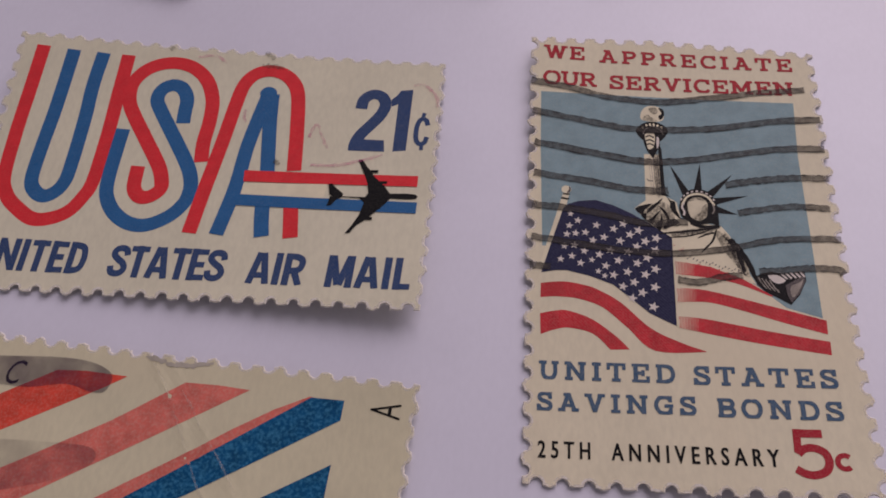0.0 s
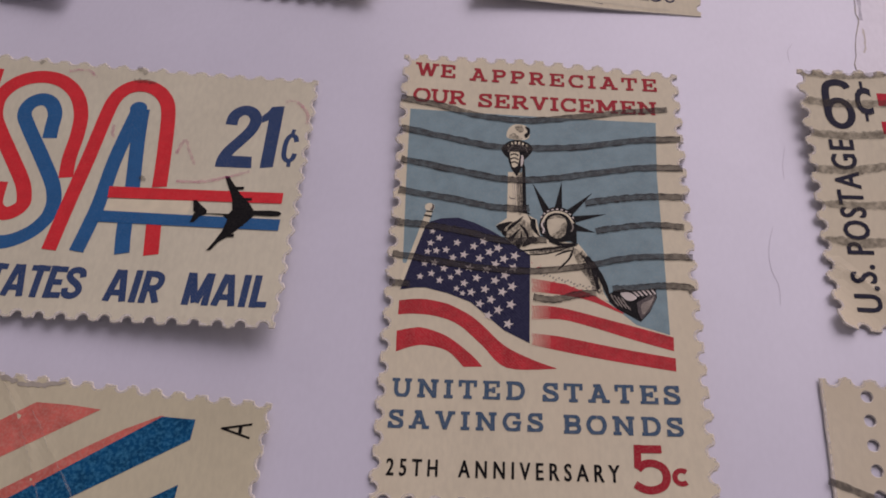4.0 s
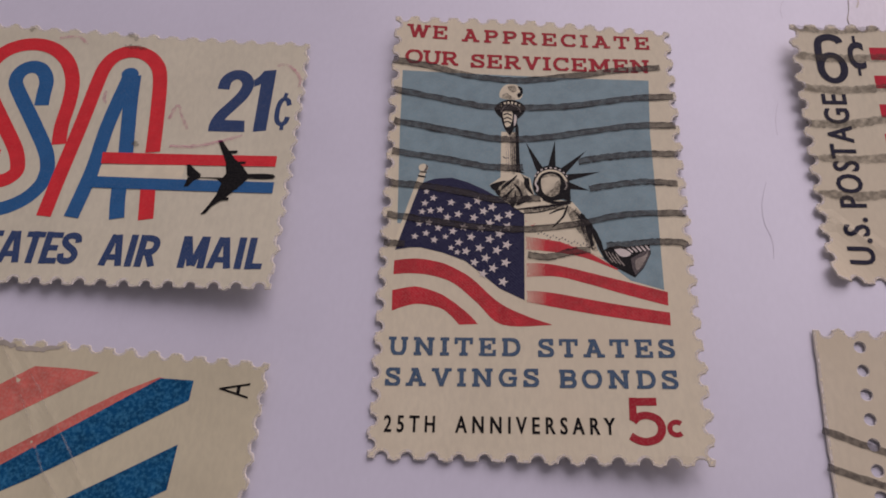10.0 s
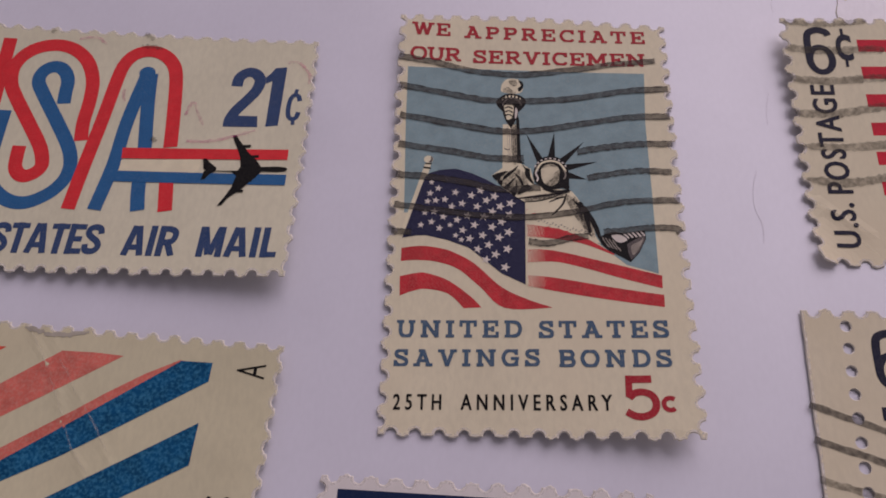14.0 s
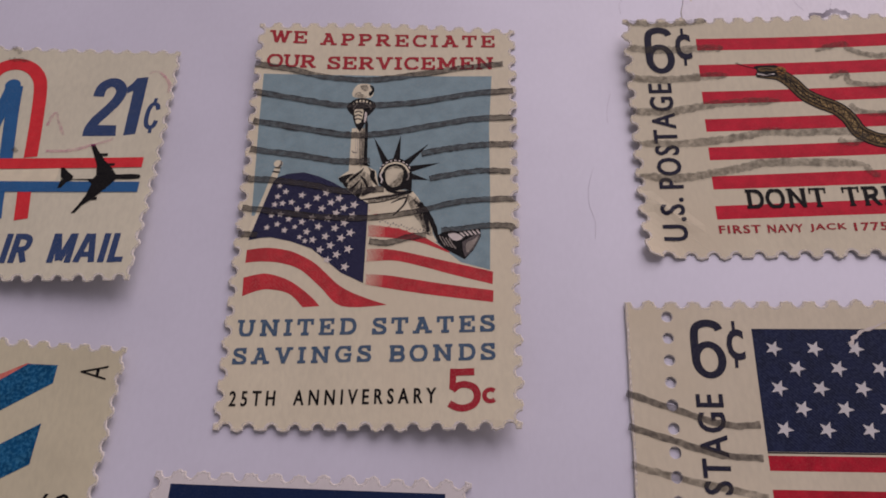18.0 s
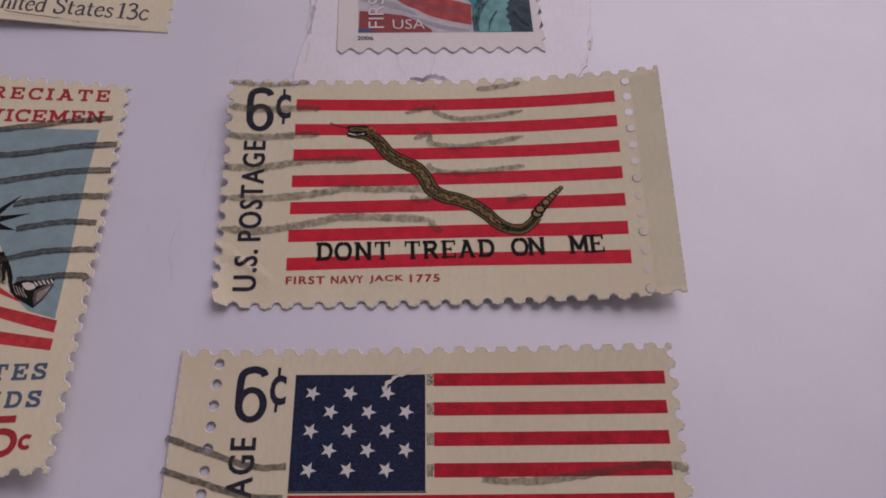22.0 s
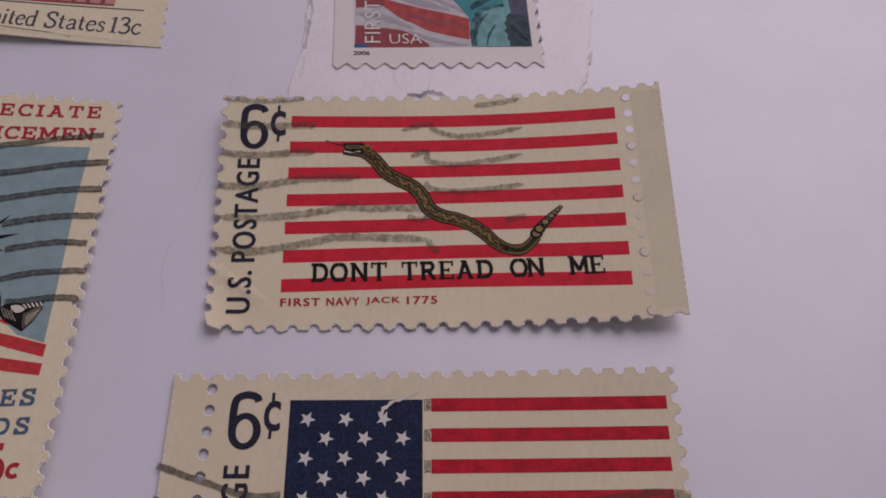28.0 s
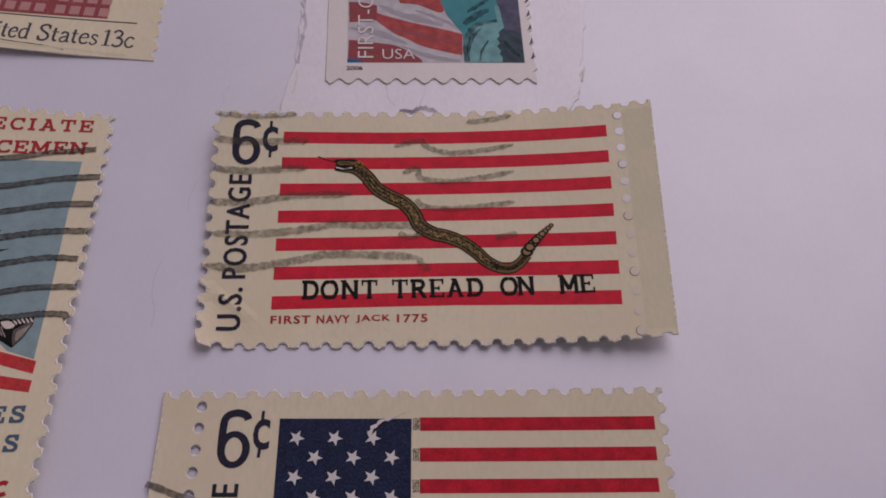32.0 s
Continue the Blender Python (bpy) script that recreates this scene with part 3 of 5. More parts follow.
def numeral_six(x0, y0, x1, y1, w, mat, thing, layer=4):
    """A bold condensed six: a bowl and a hooked stem."""
    cx, r = (x0 + x1) / 2, (x1 - x0) / 2
    ry = 0.315 * (y1 - y0)
    bowl = [(cx + r * math.cos(radians(a)) * min(1, 1.12 - 0.12 * abs(math.cos(radians(a)))), y0 + ry + ry * math.sin(radians(a))) for a in range(0, 360, 12)]
    hole = [(cx + (r - w) * math.cos(radians(a)), y0 + ry + (ry - 0.85 * w) * math.sin(radians(a))) for a in range(0, 360, 12)]
    stem = curve_through([(x1 - 0.55 * w, y1 - 1.35 * w), (x1 - 0.9 * w, y1 - 0.75 * w), (cx, y1 - 0.45 * w), (x0 + 0.85 * w, y1 - 0.95 * w), (x0 + 0.5 * w, y1 - 2.3 * w), (x0 + 0.5 * w, y0 + ry)], 6)
    part = printed("numeral", [bowl, hole], mat, thing, layer, "navy numeral six", cell=0.6)
    printed("numeral_stem", [stroke(stem, w)], mat, thing, layer + 0.4, parent=part)


# ---- the setting: an unseen, added table and the white sheet on it ----
def slab_mesh(name, x0, y0, x1, y1, z0, z1, mat, label, n=1, swell=0.0):
    xs, ys = np.linspace(x0, x1, n + 1), np.linspace(y0, y1, n + 1)
    verts = [(x, y, z1 + swell * noise.noise(Vector((x * 0.02, y * 0.02, 0)))) for y in ys for x in xs]
    faces = [(j * (n + 1) + i, j * (n + 1) + i + 1, (j + 1) * (n + 1) + i + 1, (j + 1) * (n + 1) + i) for j in range(n) for i in range(n)]
    top = len(faces)
    k = len(verts)
    verts += [(x0, y0, z0), (x1, y0, z0), (x1, y1, z0), (x0, y1, z0), (x0, y0, z1), (x1, y0, z1), (x1, y1, z1), (x0, y1, z1)]
    faces += [(k + 3, k + 2, k + 1, k), (k, k + 1, k + 5, k + 4), (k + 1, k + 2, k + 6, k + 5), (k + 2, k + 3, k + 7, k + 6), (k + 3, k, k + 4, k + 7)]
    return tagged(link(name, verts, faces, mat, None, label), kind="structure")


# Table top is never seen: added to carry the sheet, pale for bounce light.
slab_mesh("table_top", -600, -400, 600, 400, -25.2, -0.2, M_TABLE, "unseen pale table top added under the white sheet")
slab_mesh("paper_sheet", -190, -140, 230, 157, -0.2, 0.0, M_SHEET, "smooth white paper sheet that the stamps lie on", 60)

# ---- stamp: five cent, flag and monument ----
def between(top, low):
    """A band between a smooth upper and a smooth lower line."""
    return curve_through(low, 5) + curve_through(top, 5)[::-1]


def value_at(x, line):
    xs, ys = zip(*line)
    return float(np.interp(x, xs, ys))


sv = stamp("postage_stamp", 0.25, 0.07, -1.0, bent(12.5, 20, 0.12, 1.2, 0.05, 0.2, 2.0),
           "used five cent stamp with waving flag and monument, corners curling")
sv_edge = cut_outline([(-12.45, -20.25), (12.15, -20.75), (12.7, 19.5), (0.0, 20.55), (-12.5, 20.4)], (1, 1, 1, 1, 1), 1)
paper("paper", [sv_edge], M_PAPER, sv)
torn_fringe(sv_edge, sv)
printed("sky_panel", [[(-11.6, 14.38), (-11.55, 8.2), (-11.3, -1.0), (-9.6, -1.0), (-4, 0), (-0.9, -0.4), (3.0, -2.4), (5.4, -4.2), (7.4, -6.1), (9.9, -6.95), (10.02, 0.2), (10.05, 8.1), (10.38, 13.85), (0, 14.1)]], M_SKY, sv, 1, "flat sky-blue printed panel")
for text, x0, x1, y0, y1, slope in (("WE", -11.4, -7.7, 18.1, 19.58, -0.034), ("APPRECIATE", -6.38, 10.75, 17.82, 19.28, -0.026), ("OUR", -11.48, -6.62, 15.2, 16.72, -0.03), ("SERVICEMEN", -5.54, 10.58, 14.92, 16.42, -0.015)):
    slab_word(text, x0, y0, x1, y1, M_RED_TEXT, sv, stem=0.215, foot=0.165, slope=slope, wide=1.0, label="red slab serif word")
for text, x0, x1, y0, y1, slope in (("UNITED", -11.44, -1.3, -12.38, -10.9, -0.006), ("STATES", 0.03, 10.2, -12.5, -11.02, -0.012), ("SAVINGS", -11.55, 0.07, -14.83, -13.4, -0.003), ("BONDS", 1.52, 10.2, -14.95, -13.5, -0.015)):
    slab_word(text, x0, y0, x1, y1, M_BLUE_TEXT, sv, stem=0.235, foot=0.175, slope=slope, wide=0.96, label="slate blue slab serif word")
for text, x0, x1 in (("25TH", -11.42, -7.62), ("ANNIVERSARY", -6.12, 5.48)):
    lettering(text, x0, -18.38, x1, -17.1, M_BLACK, sv, gap=1.6, bold=0.026, slope=-0.012 if x0 > -7 else 0, label="black capitals")
five = printed("numeral", [stroke(curve_through([(6.75, -17.52), (7.2, -17.15), (7.85, -17.08), (8.5, -17.4), (8.72, -18.05), (8.45, -18.7), (7.75, -19.0), (7.1, -18.93), (6.5, -18.6)], 6), 0.56)], M_RED_TEXT, sv, 3, "red numeral five", cell=0.6)
printed("numeral_stem", [[(6.56, -15.72), (7.08, -15.72), (7.02, -17.1), (6.9, -17.62), (6.5, -17.4)]], M_RED_TEXT, sv, 3.4, parent=five)
printed("numeral_bar", [box(6.58, -16.33, 8.5, -15.74)], M_RED_TEXT, sv, 3.8, parent=five)
printed("cent_sign", [stroke(oval(9.75, -18.05, 0.48, 0.48, 14, 48, 312), 0.36)], M_RED_TEXT, sv, 3, "red cent letter", cell=0.5)

# flag on the left: dark field, stars, waving stripes
FIELD_TOP = [(-11.35, -3.4), (-10.45, -0.3), (-9.6, 2.55), (-9.2, 2.95), (-8.3, 3.27), (-6.9, 3.4), (-5.5, 2.95), (-4.2, 2.3), (-2.7, 1.35), (-0.85, 0.0)]
FIELD_LOW = [(-11.35, -3.42), (-10.2, -3.2), (-9.3, -3.18), (-7.5, -3.62), (-5.65, -4.35), (-4.25, -5.55), (-2.9, -6.75), (-0.92, -7.78)]
field = printed("flag_field", [FIELD_LOW + FIELD_TOP[::-1][:-1]], M_FIELD, sv, 3, "dark navy star field")
STARS_UPPER = [(-9.0, 2.0), (-8.4, 1.4), (-9.1, 0.9), (-9.3, 0.1), (-8.6, 0.2), (-7.8, 0.3), (-6.9, 1.0), (-6.3, -0.1), (-5.5, 0.7), (-4.7, 1.2), (-5.0, -0.4), (-4.2, 0.2), (-3.5, 0.6), (-3.0, -0.4), (-3.7, -0.9), (-2.1, -0.1), (-2.2, -1.2), (-8.7, -0.9), (-7.2, -0.4), (-4.4, -1.4)]
STARS_LOWER = [(-2.9, -1.9), (-3.7, -2.4), (-2.3, -2.9), (-3.1, -3.4), (-4.5, -3.2), (-4.0, -4.1), (-3.4, -5.0), (-2.4, -4.5), (-2.6, -6.2), (-4.2, -5.5), (-4.9, -4.5), (-5.6, -3.5), (-6.2, -2.7), (-5.2, -2.2), (-5.8, -1.3), (-6.7, -1.7), (-7.3, -2.2), (-6.8, -3.2), (-7.9, -1.4), (-8.2, -2.5), (-8.9, -1.9), (-9.5, -1.0), (-9.8, -2.2), (-6.3, -3.6)]
for k, (x, y) in enumerate(STARS_UPPER + STARS_LOWER):
    printed("star", [star(x, y, 0.30 if k in (0, 36, 37, 43) else 0.40 + 0.016 * (x + 6), 12 + 1.6 * (x + 6))], M_STARS, sv, 5, parent=field)
printed("flagpole", [[(-9.62, 4.0), (-9.08, 4.0), (-9.3, 3.0), (-10.5, -0.9), (-11.2, -2.9), (-11.45, -2.6)]], M_LIGHT, sv, 2)
printed("pole_knob", [oval(-9.35, 4.35, 0.42, 0.38, 14)], M_LIGHT, sv, 2)
printed("pole_collar", [stroke([(-9.78, 3.52), (-9.12, 3.42)], 0.16)], M_BLACK, sv, 4)
printed("pole_collar", [stroke([(-9.62, 3.92), (-9.05, 3.88)], 0.13)], M_BLACK, sv, 4)
printed("knob_shade", [curve_through([(-9.15, 4.65), (-8.96, 4.4), (-9.1, 4.05), (-9.3, 4.05), (-9.12, 4.35)], 3, True)], M_GREY, sv, 4)
def flag_stripe(top, low):
    stripe = printed("stripe", [between(top, low)], M_RED, sv, 2)
    if top[0][0] > -1 and len(top) > 2:
        for k in range(14):
            x = -0.8 + 0.115 * k
            printed("hatching", [stroke([(x - 0.06, value_at(x, low) - 0.02), (x + 0.06, value_at(x, top) + 0.02)], 0.070 - 0.0045 * k)], M_LIGHT, sv, 3, parent=stripe)


flag_stripe([(-11.37, -4.38), (-10.3, -4.22), (-9.3, -4.2), (-8.1, -4.4), (-7.0, -4.75), (-5.15, -5.85), (-2.9, -8.0), (-0.7, -9.15), (1.15, -9.84)], [(-11.38, -5.6), (-10.0, -5.5), (-8.3, -5.67), (-6.5, -6.35), (-4.65, -8.0), (-2.65, -9.86), (1.1, -9.88)])
flag_stripe([(-11.39, -7.0), (-10.2, -6.72), (-9.2, -6.7), (-7.35, -7.37), (-5.5, -8.78), (-4.56, -9.8)], [(-11.33, -8.74), (-10.2, -8.3), (-9.1, -8.14), (-7.3, -8.58), (-6.0, -9.86)])
flag_stripe([(-0.72, -6.95), (1.55, -7.2), (5.9, -8.1), (10.15, -8.9)], [(-0.72, -7.93), (3.7, -8.85), (7.0, -9.45), (10.1, -9.98)])
flag_stripe([(-0.72, -4.55), (1.6, -4.7), (6.0, -5.9), (10.15, -7.14)], [(-0.72, -5.75), (1.6, -5.72), (4.0, -6.35), (7.0, -7.35), (10.08, -8.3)])
flag_stripe([(-0.72, -2.15), (1.65, -2.47), (3.9, -3.37), (6.5, -5.1)], [(-0.72, -3.3), (1.65, -3.56), (3.9, -4.05), (6.4, -5.15)])
flag_stripe([(-0.75, -0.65), (0.9, -1.1)], [(-0.75, -1.1), (0.85, -1.2)])

# the monument, in plain shapes
figure = printed("monument_figure", [[(-3.75, 2.7), (-2.8, 3.5), (-2.75, 8.1), (-1.5, 8.1), (-1.5, 4.15), (-0.3, 3.4), (0.0, 1.8), (1.25, 1.4), (3.1, 1.2), (3.6, 0.5), (4.0, -0.25), (4.65, -1.4), (5.0, -3.3), (5.4, -4.1), (3.85, -3.4), (2.0, -2.6), (-0.8, -2.1), (-0.85, -0.1), (-1.9, 0.6), (-2.7, 1.45)]], M_LIGHT, sv, 2, "plain pale robed shape")


def ink(name, ring, layer, mat=M_BLACK, smooth=3):
    printed(name, [curve_through(ring, smooth, True) if smooth else ring], mat, sv, layer, parent=figure)


ink("torch_flame", [(-2.85, 11.7), (-2.85, 12.4), (-2.5, 13.0), (-1.9, 13.2), (-1.15, 13.0), (-0.85, 12.2), (-1.1, 11.6), (-1.9, 11.5)], 2, M_LIGHT)
ink("flame_shade", [(-1.3, 12.95), (-0.9, 12.8), (-0.85, 12.2), (-1.2, 11.7), (-1.35, 12.1), (-1.05, 12.4)], 3)
ink("torch_bowl", [(-3.35, 10.45), (-3.1, 10.95), (-2.6, 11.35), (-1.9, 11.5), (-1.2, 11.3), (-0.75, 10.95), (-0.62, 10.45), (-0.95, 9.85), (-1.45, 9.4), (-2.5, 9.4), (-3.05, 9.85)], 3)
for k in range(6):
    printed("bowl_bead", [oval(-2.75 + 0.32 * k, 11.18 - 0.05 * (k - 2.5) ** 2, 0.10, 0.15, 8)], M_LIGHT, sv, 4, parent=figure)
printed("torch_rim", [stroke(curve_through([(-2.75, 10.2), (-2.45, 10.75), (-1.9, 10.95), (-1.3, 10.7), (-1.05, 10.2)], 5), 0.12)], M_STONE, sv, 4, parent=figure)
ink("torch_grip", [(-2.75, 9.8), (-1.35, 9.8), (-1.35, 9.0), (-1.7, 8.3), (-2.0, 7.65), (-2.45, 8.4), (-2.7, 9.2)], 3.5, M_BLACK, 0)
ink("hand_shape", [(-2.6, 10.15), (-1.95, 10.3), (-1.75, 10.0), (-1.8, 9.3), (-1.95, 8.75), (-2.35, 8.6), (-2.5, 9.2)], 4, M_LIGHT)
for k in range(3):
    printed("grip_line", [stroke(curve_through([(-2.55, 9.85 - 0.42 * k), (-2.2, 10.0 - 0.42 * k), (-1.85, 9.8 - 0.42 * k)], 4), 0.13)], M_BLACK, sv, 5, parent=figure)
ink("hand_shape", [(-1.6, 9.9), (-1.4, 9.7), (-1.45, 9.0), (-1.65, 8.7)], 4, M_STARS, 2)
ink("arm_shadow", [(-1.55, 9.6), (-1.25, 8.6), (-1.15, 4.2), (-0.75, 3.9), (-1.5, 4.0), (-1.52, 7.8)], 3, M_BLACK, 0)
for k in range(5):
    x = -1.62 - 0.17 * k
    printed("arm_hatching", [stroke(curve_through([(x, 7.9 - 0.5 * (k % 2)), (x - 0.03, 6.6), (x + 0.02, 5.4), (x, 4.3 + 0.4 * (k % 3))], 4), 0.07 - 0.008 * k, 0.6, 3 + k)], M_STONE if k else M_GREY, sv, 3, parent=figure)
printed("arm_line", [stroke(curve_through([(-2.62, 5.6), (-2.4, 5.4), (-2.1, 5.45)], 4), 0.09, 0.5, 4)], M_GREY, sv, 3, parent=figure)
# dark hollows of the sleeve
for ring in ([(-3.72, 2.68), (-2.95, 3.05), (-2.3, 3.15), (-2.9, 2.6), (-3.15, 2.1)], [(-3.3, 2.25), (-2.7, 2.25), (-1.7, 3.2), (-1.4, 3.75), (-1.9, 3.3), (-2.7, 2.6), (-2.85, 1.6)],
             [(-2.7, 1.5), (-2.3, 1.9), (-1.6, 2.6), (-2.2, 1.6), (-2.3, 1.2)], [(-2.1, 1.2), (-1.7, 1.6), (-1.55, 2.3), (-1.5, 1.3), (-1.8, 0.5)],
             [(-1.1, 3.95), (-0.75, 3.5), (-0.4, 3.4), (-0.35, 2.6), (0.0, 1.75), (-0.5, 2.2), (-0.85, 2.9), (-0.8, 3.3)], [(-1.75, 2.95), (-1.2, 2.5), (-0.92, 1.7), (-1.05, 1.55), (-1.35, 2.25)], [(-1.15, 1.5), (-0.6, 1.8), (-0.2, 1.4), (-0.9, 1.0), (-1.5, 0.8)]):
    ink("fold_shadow", ring, 4, M_BLACK, 2)
for k, (a, b, c, w) in enumerate((((-1.8, 0.35), (0.4, 0.62), (3.0, 1.0), 0.2), ((-1.2, 0.02), (0.6, 0.2), (2.4, 0.85), 0.12), ((0.7, 1.35), (1.8, 1.05), (3.1, 1.15), 0.3), ((1.2, 0.0), (1.9, 0.35), (2.7, 0.55), 0.16), ((2.75, 0.85), (2.3, -0.3), (1.4, -1.3), 0.18),
                                  ((3.75, 0.0), (4.2, -0.9), (4.6, -3.0), 0.5), ((4.45, -0.85), (5.0, -2.3), (5.45, -3.9), 0.42), ((4.15, -0.5), (4.35, -1.8), (4.55, -3.3), 0.2), ((3.2, 0.3), (3.75, -0.5), (4.0, -1.3), 0.14))):
    printed("fold_line", [stroke(curve_through([a, b, c], 5), w, 0.25, k, lambda s: 0.4 + 0.6 * math.sin(math.pi * s))], M_BLACK, sv, 4.4, parent=figure)
for tip, base in (((-0.66, 7.1), 127), ((1.87, 7.26), 86), ((4.48, 6.22), 46), ((5.56, 4.1), 18), ((4.55, 2.27), -12)):
    a, b = ((1.43 + 1.55 * math.cos(radians(base + k)), 3.05 + 1.6 * math.sin(radians(base + k))) for k in (-12, 12))
    printed("crown_ray", [[a, tip, b]], M_BLACK, sv, 3, parent=figure)
ink("hair_shape", [(-0.1, 2.9), (0.25, 4.05), (0.8, 4.55), (1.43, 4.7), (2.1, 4.55), (2.65, 4.05), (3.0, 3.0), (3.0, 2.0), (2.95, 1.2), (2.4, 1.4), (1.85, 1.3), (1.0, 1.25), (0.35, 1.75), (0.02, 2.1)], 5, M_BLACK, 4)
printed("head_shape", [curve_through([(0.6, 3.3), (0.9, 3.72), (1.4, 3.9), (1.9, 3.72), (2.2, 3.3), (2.16, 2.6), (2.0, 1.95), (1.42, 1.62), (0.85, 1.9), (0.62, 2.5)], 4, True)], M_STATUE, sv, 6, parent=figure)
printed("crown_band", [stroke(curve_through([(0.15, 3.1), (0.6, 3.9), (1.43, 4.2), (2.25, 3.92), (2.75, 3.1)], 5), 0.19)], M_LIGHT, sv, 6.5, parent=figure)
printed("hair_wave", [stroke(curve_through([(0.3, 3.3), (0.12, 2.9), (0.3, 2.45), (0.2, 2.1)], 4), 0.16)], M_STARS, sv, 6.5, parent=figure)
printed("hair_wave", [stroke(curve_through([(2.62, 3.2), (2.72, 2.7), (2.55, 2.3)], 4), 0.12)], M_STONE, sv, 6.5, parent=figure)
for k in range(9):
    w = radians(28 + 15.5 * k)
    printed("crown_notch", [stroke([(1.43 + 1.42 * math.cos(w), 2.95 + 1.45 * math.sin(w)), (1.43 + 1.55 * math.cos(w), 2.95 + 1.58 * math.sin(w))], 0.2)], M_STARS, sv, 6, parent=figure)
for k in range(22):
    x = -0.5 + 0.24 * k
    printed("robe_hatching", [stroke([(x, -1.75 - 0.075 * k + 0.3 * (k * 5 % 7) / 7), (x + 0.1, -1.62 - 0.075 * k + 0.3 * (k * 5 % 7) / 7)], 0.07)], M_GREY, sv, 4, parent=figure)
for k in range(12):
    printed("robe_hatching", [stroke([(3.5 + 0.06 * k, -0.4 - 0.24 * k), (3.8 + 0.06 * k, -0.55 - 0.24 * k)], 0.07)], M_GREY, sv, 4, parent=figure)
    printed("robe_hatching", [stroke([(-0.6 + 0.22 * k, 0.42 + 0.03 * k), (-0.5 + 0.22 * k, 0.22 + 0.04 * k)], 0.06)], M_GREY, sv, 5, parent=figure)
for k, ring in enumerate(([(-2.75, 11.75), (-2.3, 12.2), (-1.9, 11.9), (-1.5, 11.6), (-2.1, 11.5)], [(-2.2, 12.9), (-1.6, 13.05), (-1.4, 12.5), (-1.8, 12.3)], [(2.6, 0.75), (3.5, 0.2), (4.1, -1.2), (4.3, -2.7), (3.5, -1.7), (2.9, -0.4)], [(-3.2, 2.4), (-1.4, 3.4), (-0.5, 1.9), (-1.3, 0.7), (-2.5, 1.3)], [(3.3, 0.6), (4.0, -0.3), (4.6, -1.5), (5.0, -3.3), (4.5, -3.3), (4.0, -2.0), (3.5, -0.9)], [(-1.95, 8.0), (-1.52, 8.0), (-1.5, 4.2), (-1.9, 4.2)],
             [(-0.8, 0.5), (0.6, 0.8), (2.4, 1.1), (2.6, 0.6), (1.0, 0.3), (-0.6, 0.05)], [(0.9, 1.88), (1.42, 1.62), (2.0, 1.95), (2.16, 2.6), (2.2, 3.25), (1.75, 2.9), (1.6, 2.4), (1.15, 2.15)],
             [(0.5, 3.35), (0.85, 3.78), (1.4, 3.92), (1.95, 3.78), (2.28, 3.35), (1.9, 3.5), (1.4, 3.62), (0.9, 3.5)])):
    printed("half_tone", [curve_through(ring, 3, True)], M_PRINT_SHADE, sv, 7 + 0.15 * k, parent=figure)
printed("tablet", [[(5.4, -3.4), (5.9, -3.1), (6.6, -2.95), (7.5, -3.15), (9.12, -2.9), (9.15, -3.7), (8.5, -5.0), (7.75, -5.85), (6.9, -5.3), (6.0, -4.75), (5.4, -4.1)]], M_BLACK, sv, 3)
for k in range(5):
    printed("tablet_line", [stroke([(7.3 + 0.36 * k, -3.1 + 0.05 * k), (7.75 + 0.33 * k, -3.6 + 0.05 * k)], 0.15)], M_STARS, sv, 4)
printed("tablet_arm", [curve_through([(6.3, -3.3), (7.0, -3.25), (7.6, -3.7), (7.2, -4.0), (6.7, -3.9)], 3, True)], M_STARS, sv, 4)
printed("tablet_face", [[(7.55, -4.15), (8.2, -3.75), (9.05, -3.25), (9.08, -3.75), (8.5, -4.9), (7.8, -5.65), (7.6, -5.0)]], M_GREY, sv, 4)
printed("tablet_shade", [curve_through([(7.9, -4.3), (8.6, -3.9), (8.95, -3.6), (8.5, -4.6), (7.95, -5.2)], 3, True)], M_STONE, sv, 4.4)
for k in range(4):
    printed("cuff_line", [stroke(curve_through([(5.55 + 0.28 * k, -3.45 - 0.1 * k), (5.75 + 0.3 * k, -3.9 - 0.12 * k), (6.1 + 0.3 * k, -4.45 - 0.12 * k)], 4), 0.10, 0.5, 7 + k)], M_STONE, sv, 4)

# wavy postmark lines
WAVES = (((-12.5, 15.5), (-9.2, 14.9), (-5.1, 13.9), (-1.1, 13.6), (2.9, 14.1), (7.8, 14.9), (11.5, 15.3)),
         ((-12.3, 12.3), (-7.5, 11.3), (-4.1, 10.7), (-1.1, 10.6), (3.3, 10.9), (8.6, 11.8), (12.4, 12.0)),
         ((-12.1, 9.0), (-7.4, 8.1), (-3.5, 7.4), (-0.6, 7.35), (3.2, 7.9), (8.4, 8.8), (12.3, 8.9)),
         ((-12.1, 5.9), (-7.3, 5.15), (-3.9, 4.5), (-1.4, 4.45), (-0.9, 4.5)), ((3.8, 5.15), (6.4, 5.6), (9.2, 5.9), (12.2, 5.9)),
         ((-12.2, 2.8), (-9.0, 2.5), (-6.0, 2.0), (-3.0, 1.3), (0.5, 1.5)), ((4.6, 2.4), (6.7, 2.8), (9.4, 3.1), (11.9, 2.9)),
         ((-12.2, -0.2), (-9.5, -0.6), (-5.5, -1.2), (-1.0, -1.5), (2.0, -1.2), (4.7, -0.7), (6.4, -0.25), (9.0, 0.05), (12.3, 0.0)),
         ((-12.3, -2.8), (-10.6, -2.9)), ((-0.6, -3.8), (1.0, -4.0), (3.0, -3.5), (4.4, -3.35)), ((5.7, -2.95), (7.1, -2.9), (9.4, -2.65), (11.6, -2.75), (12.0, -3.2)))
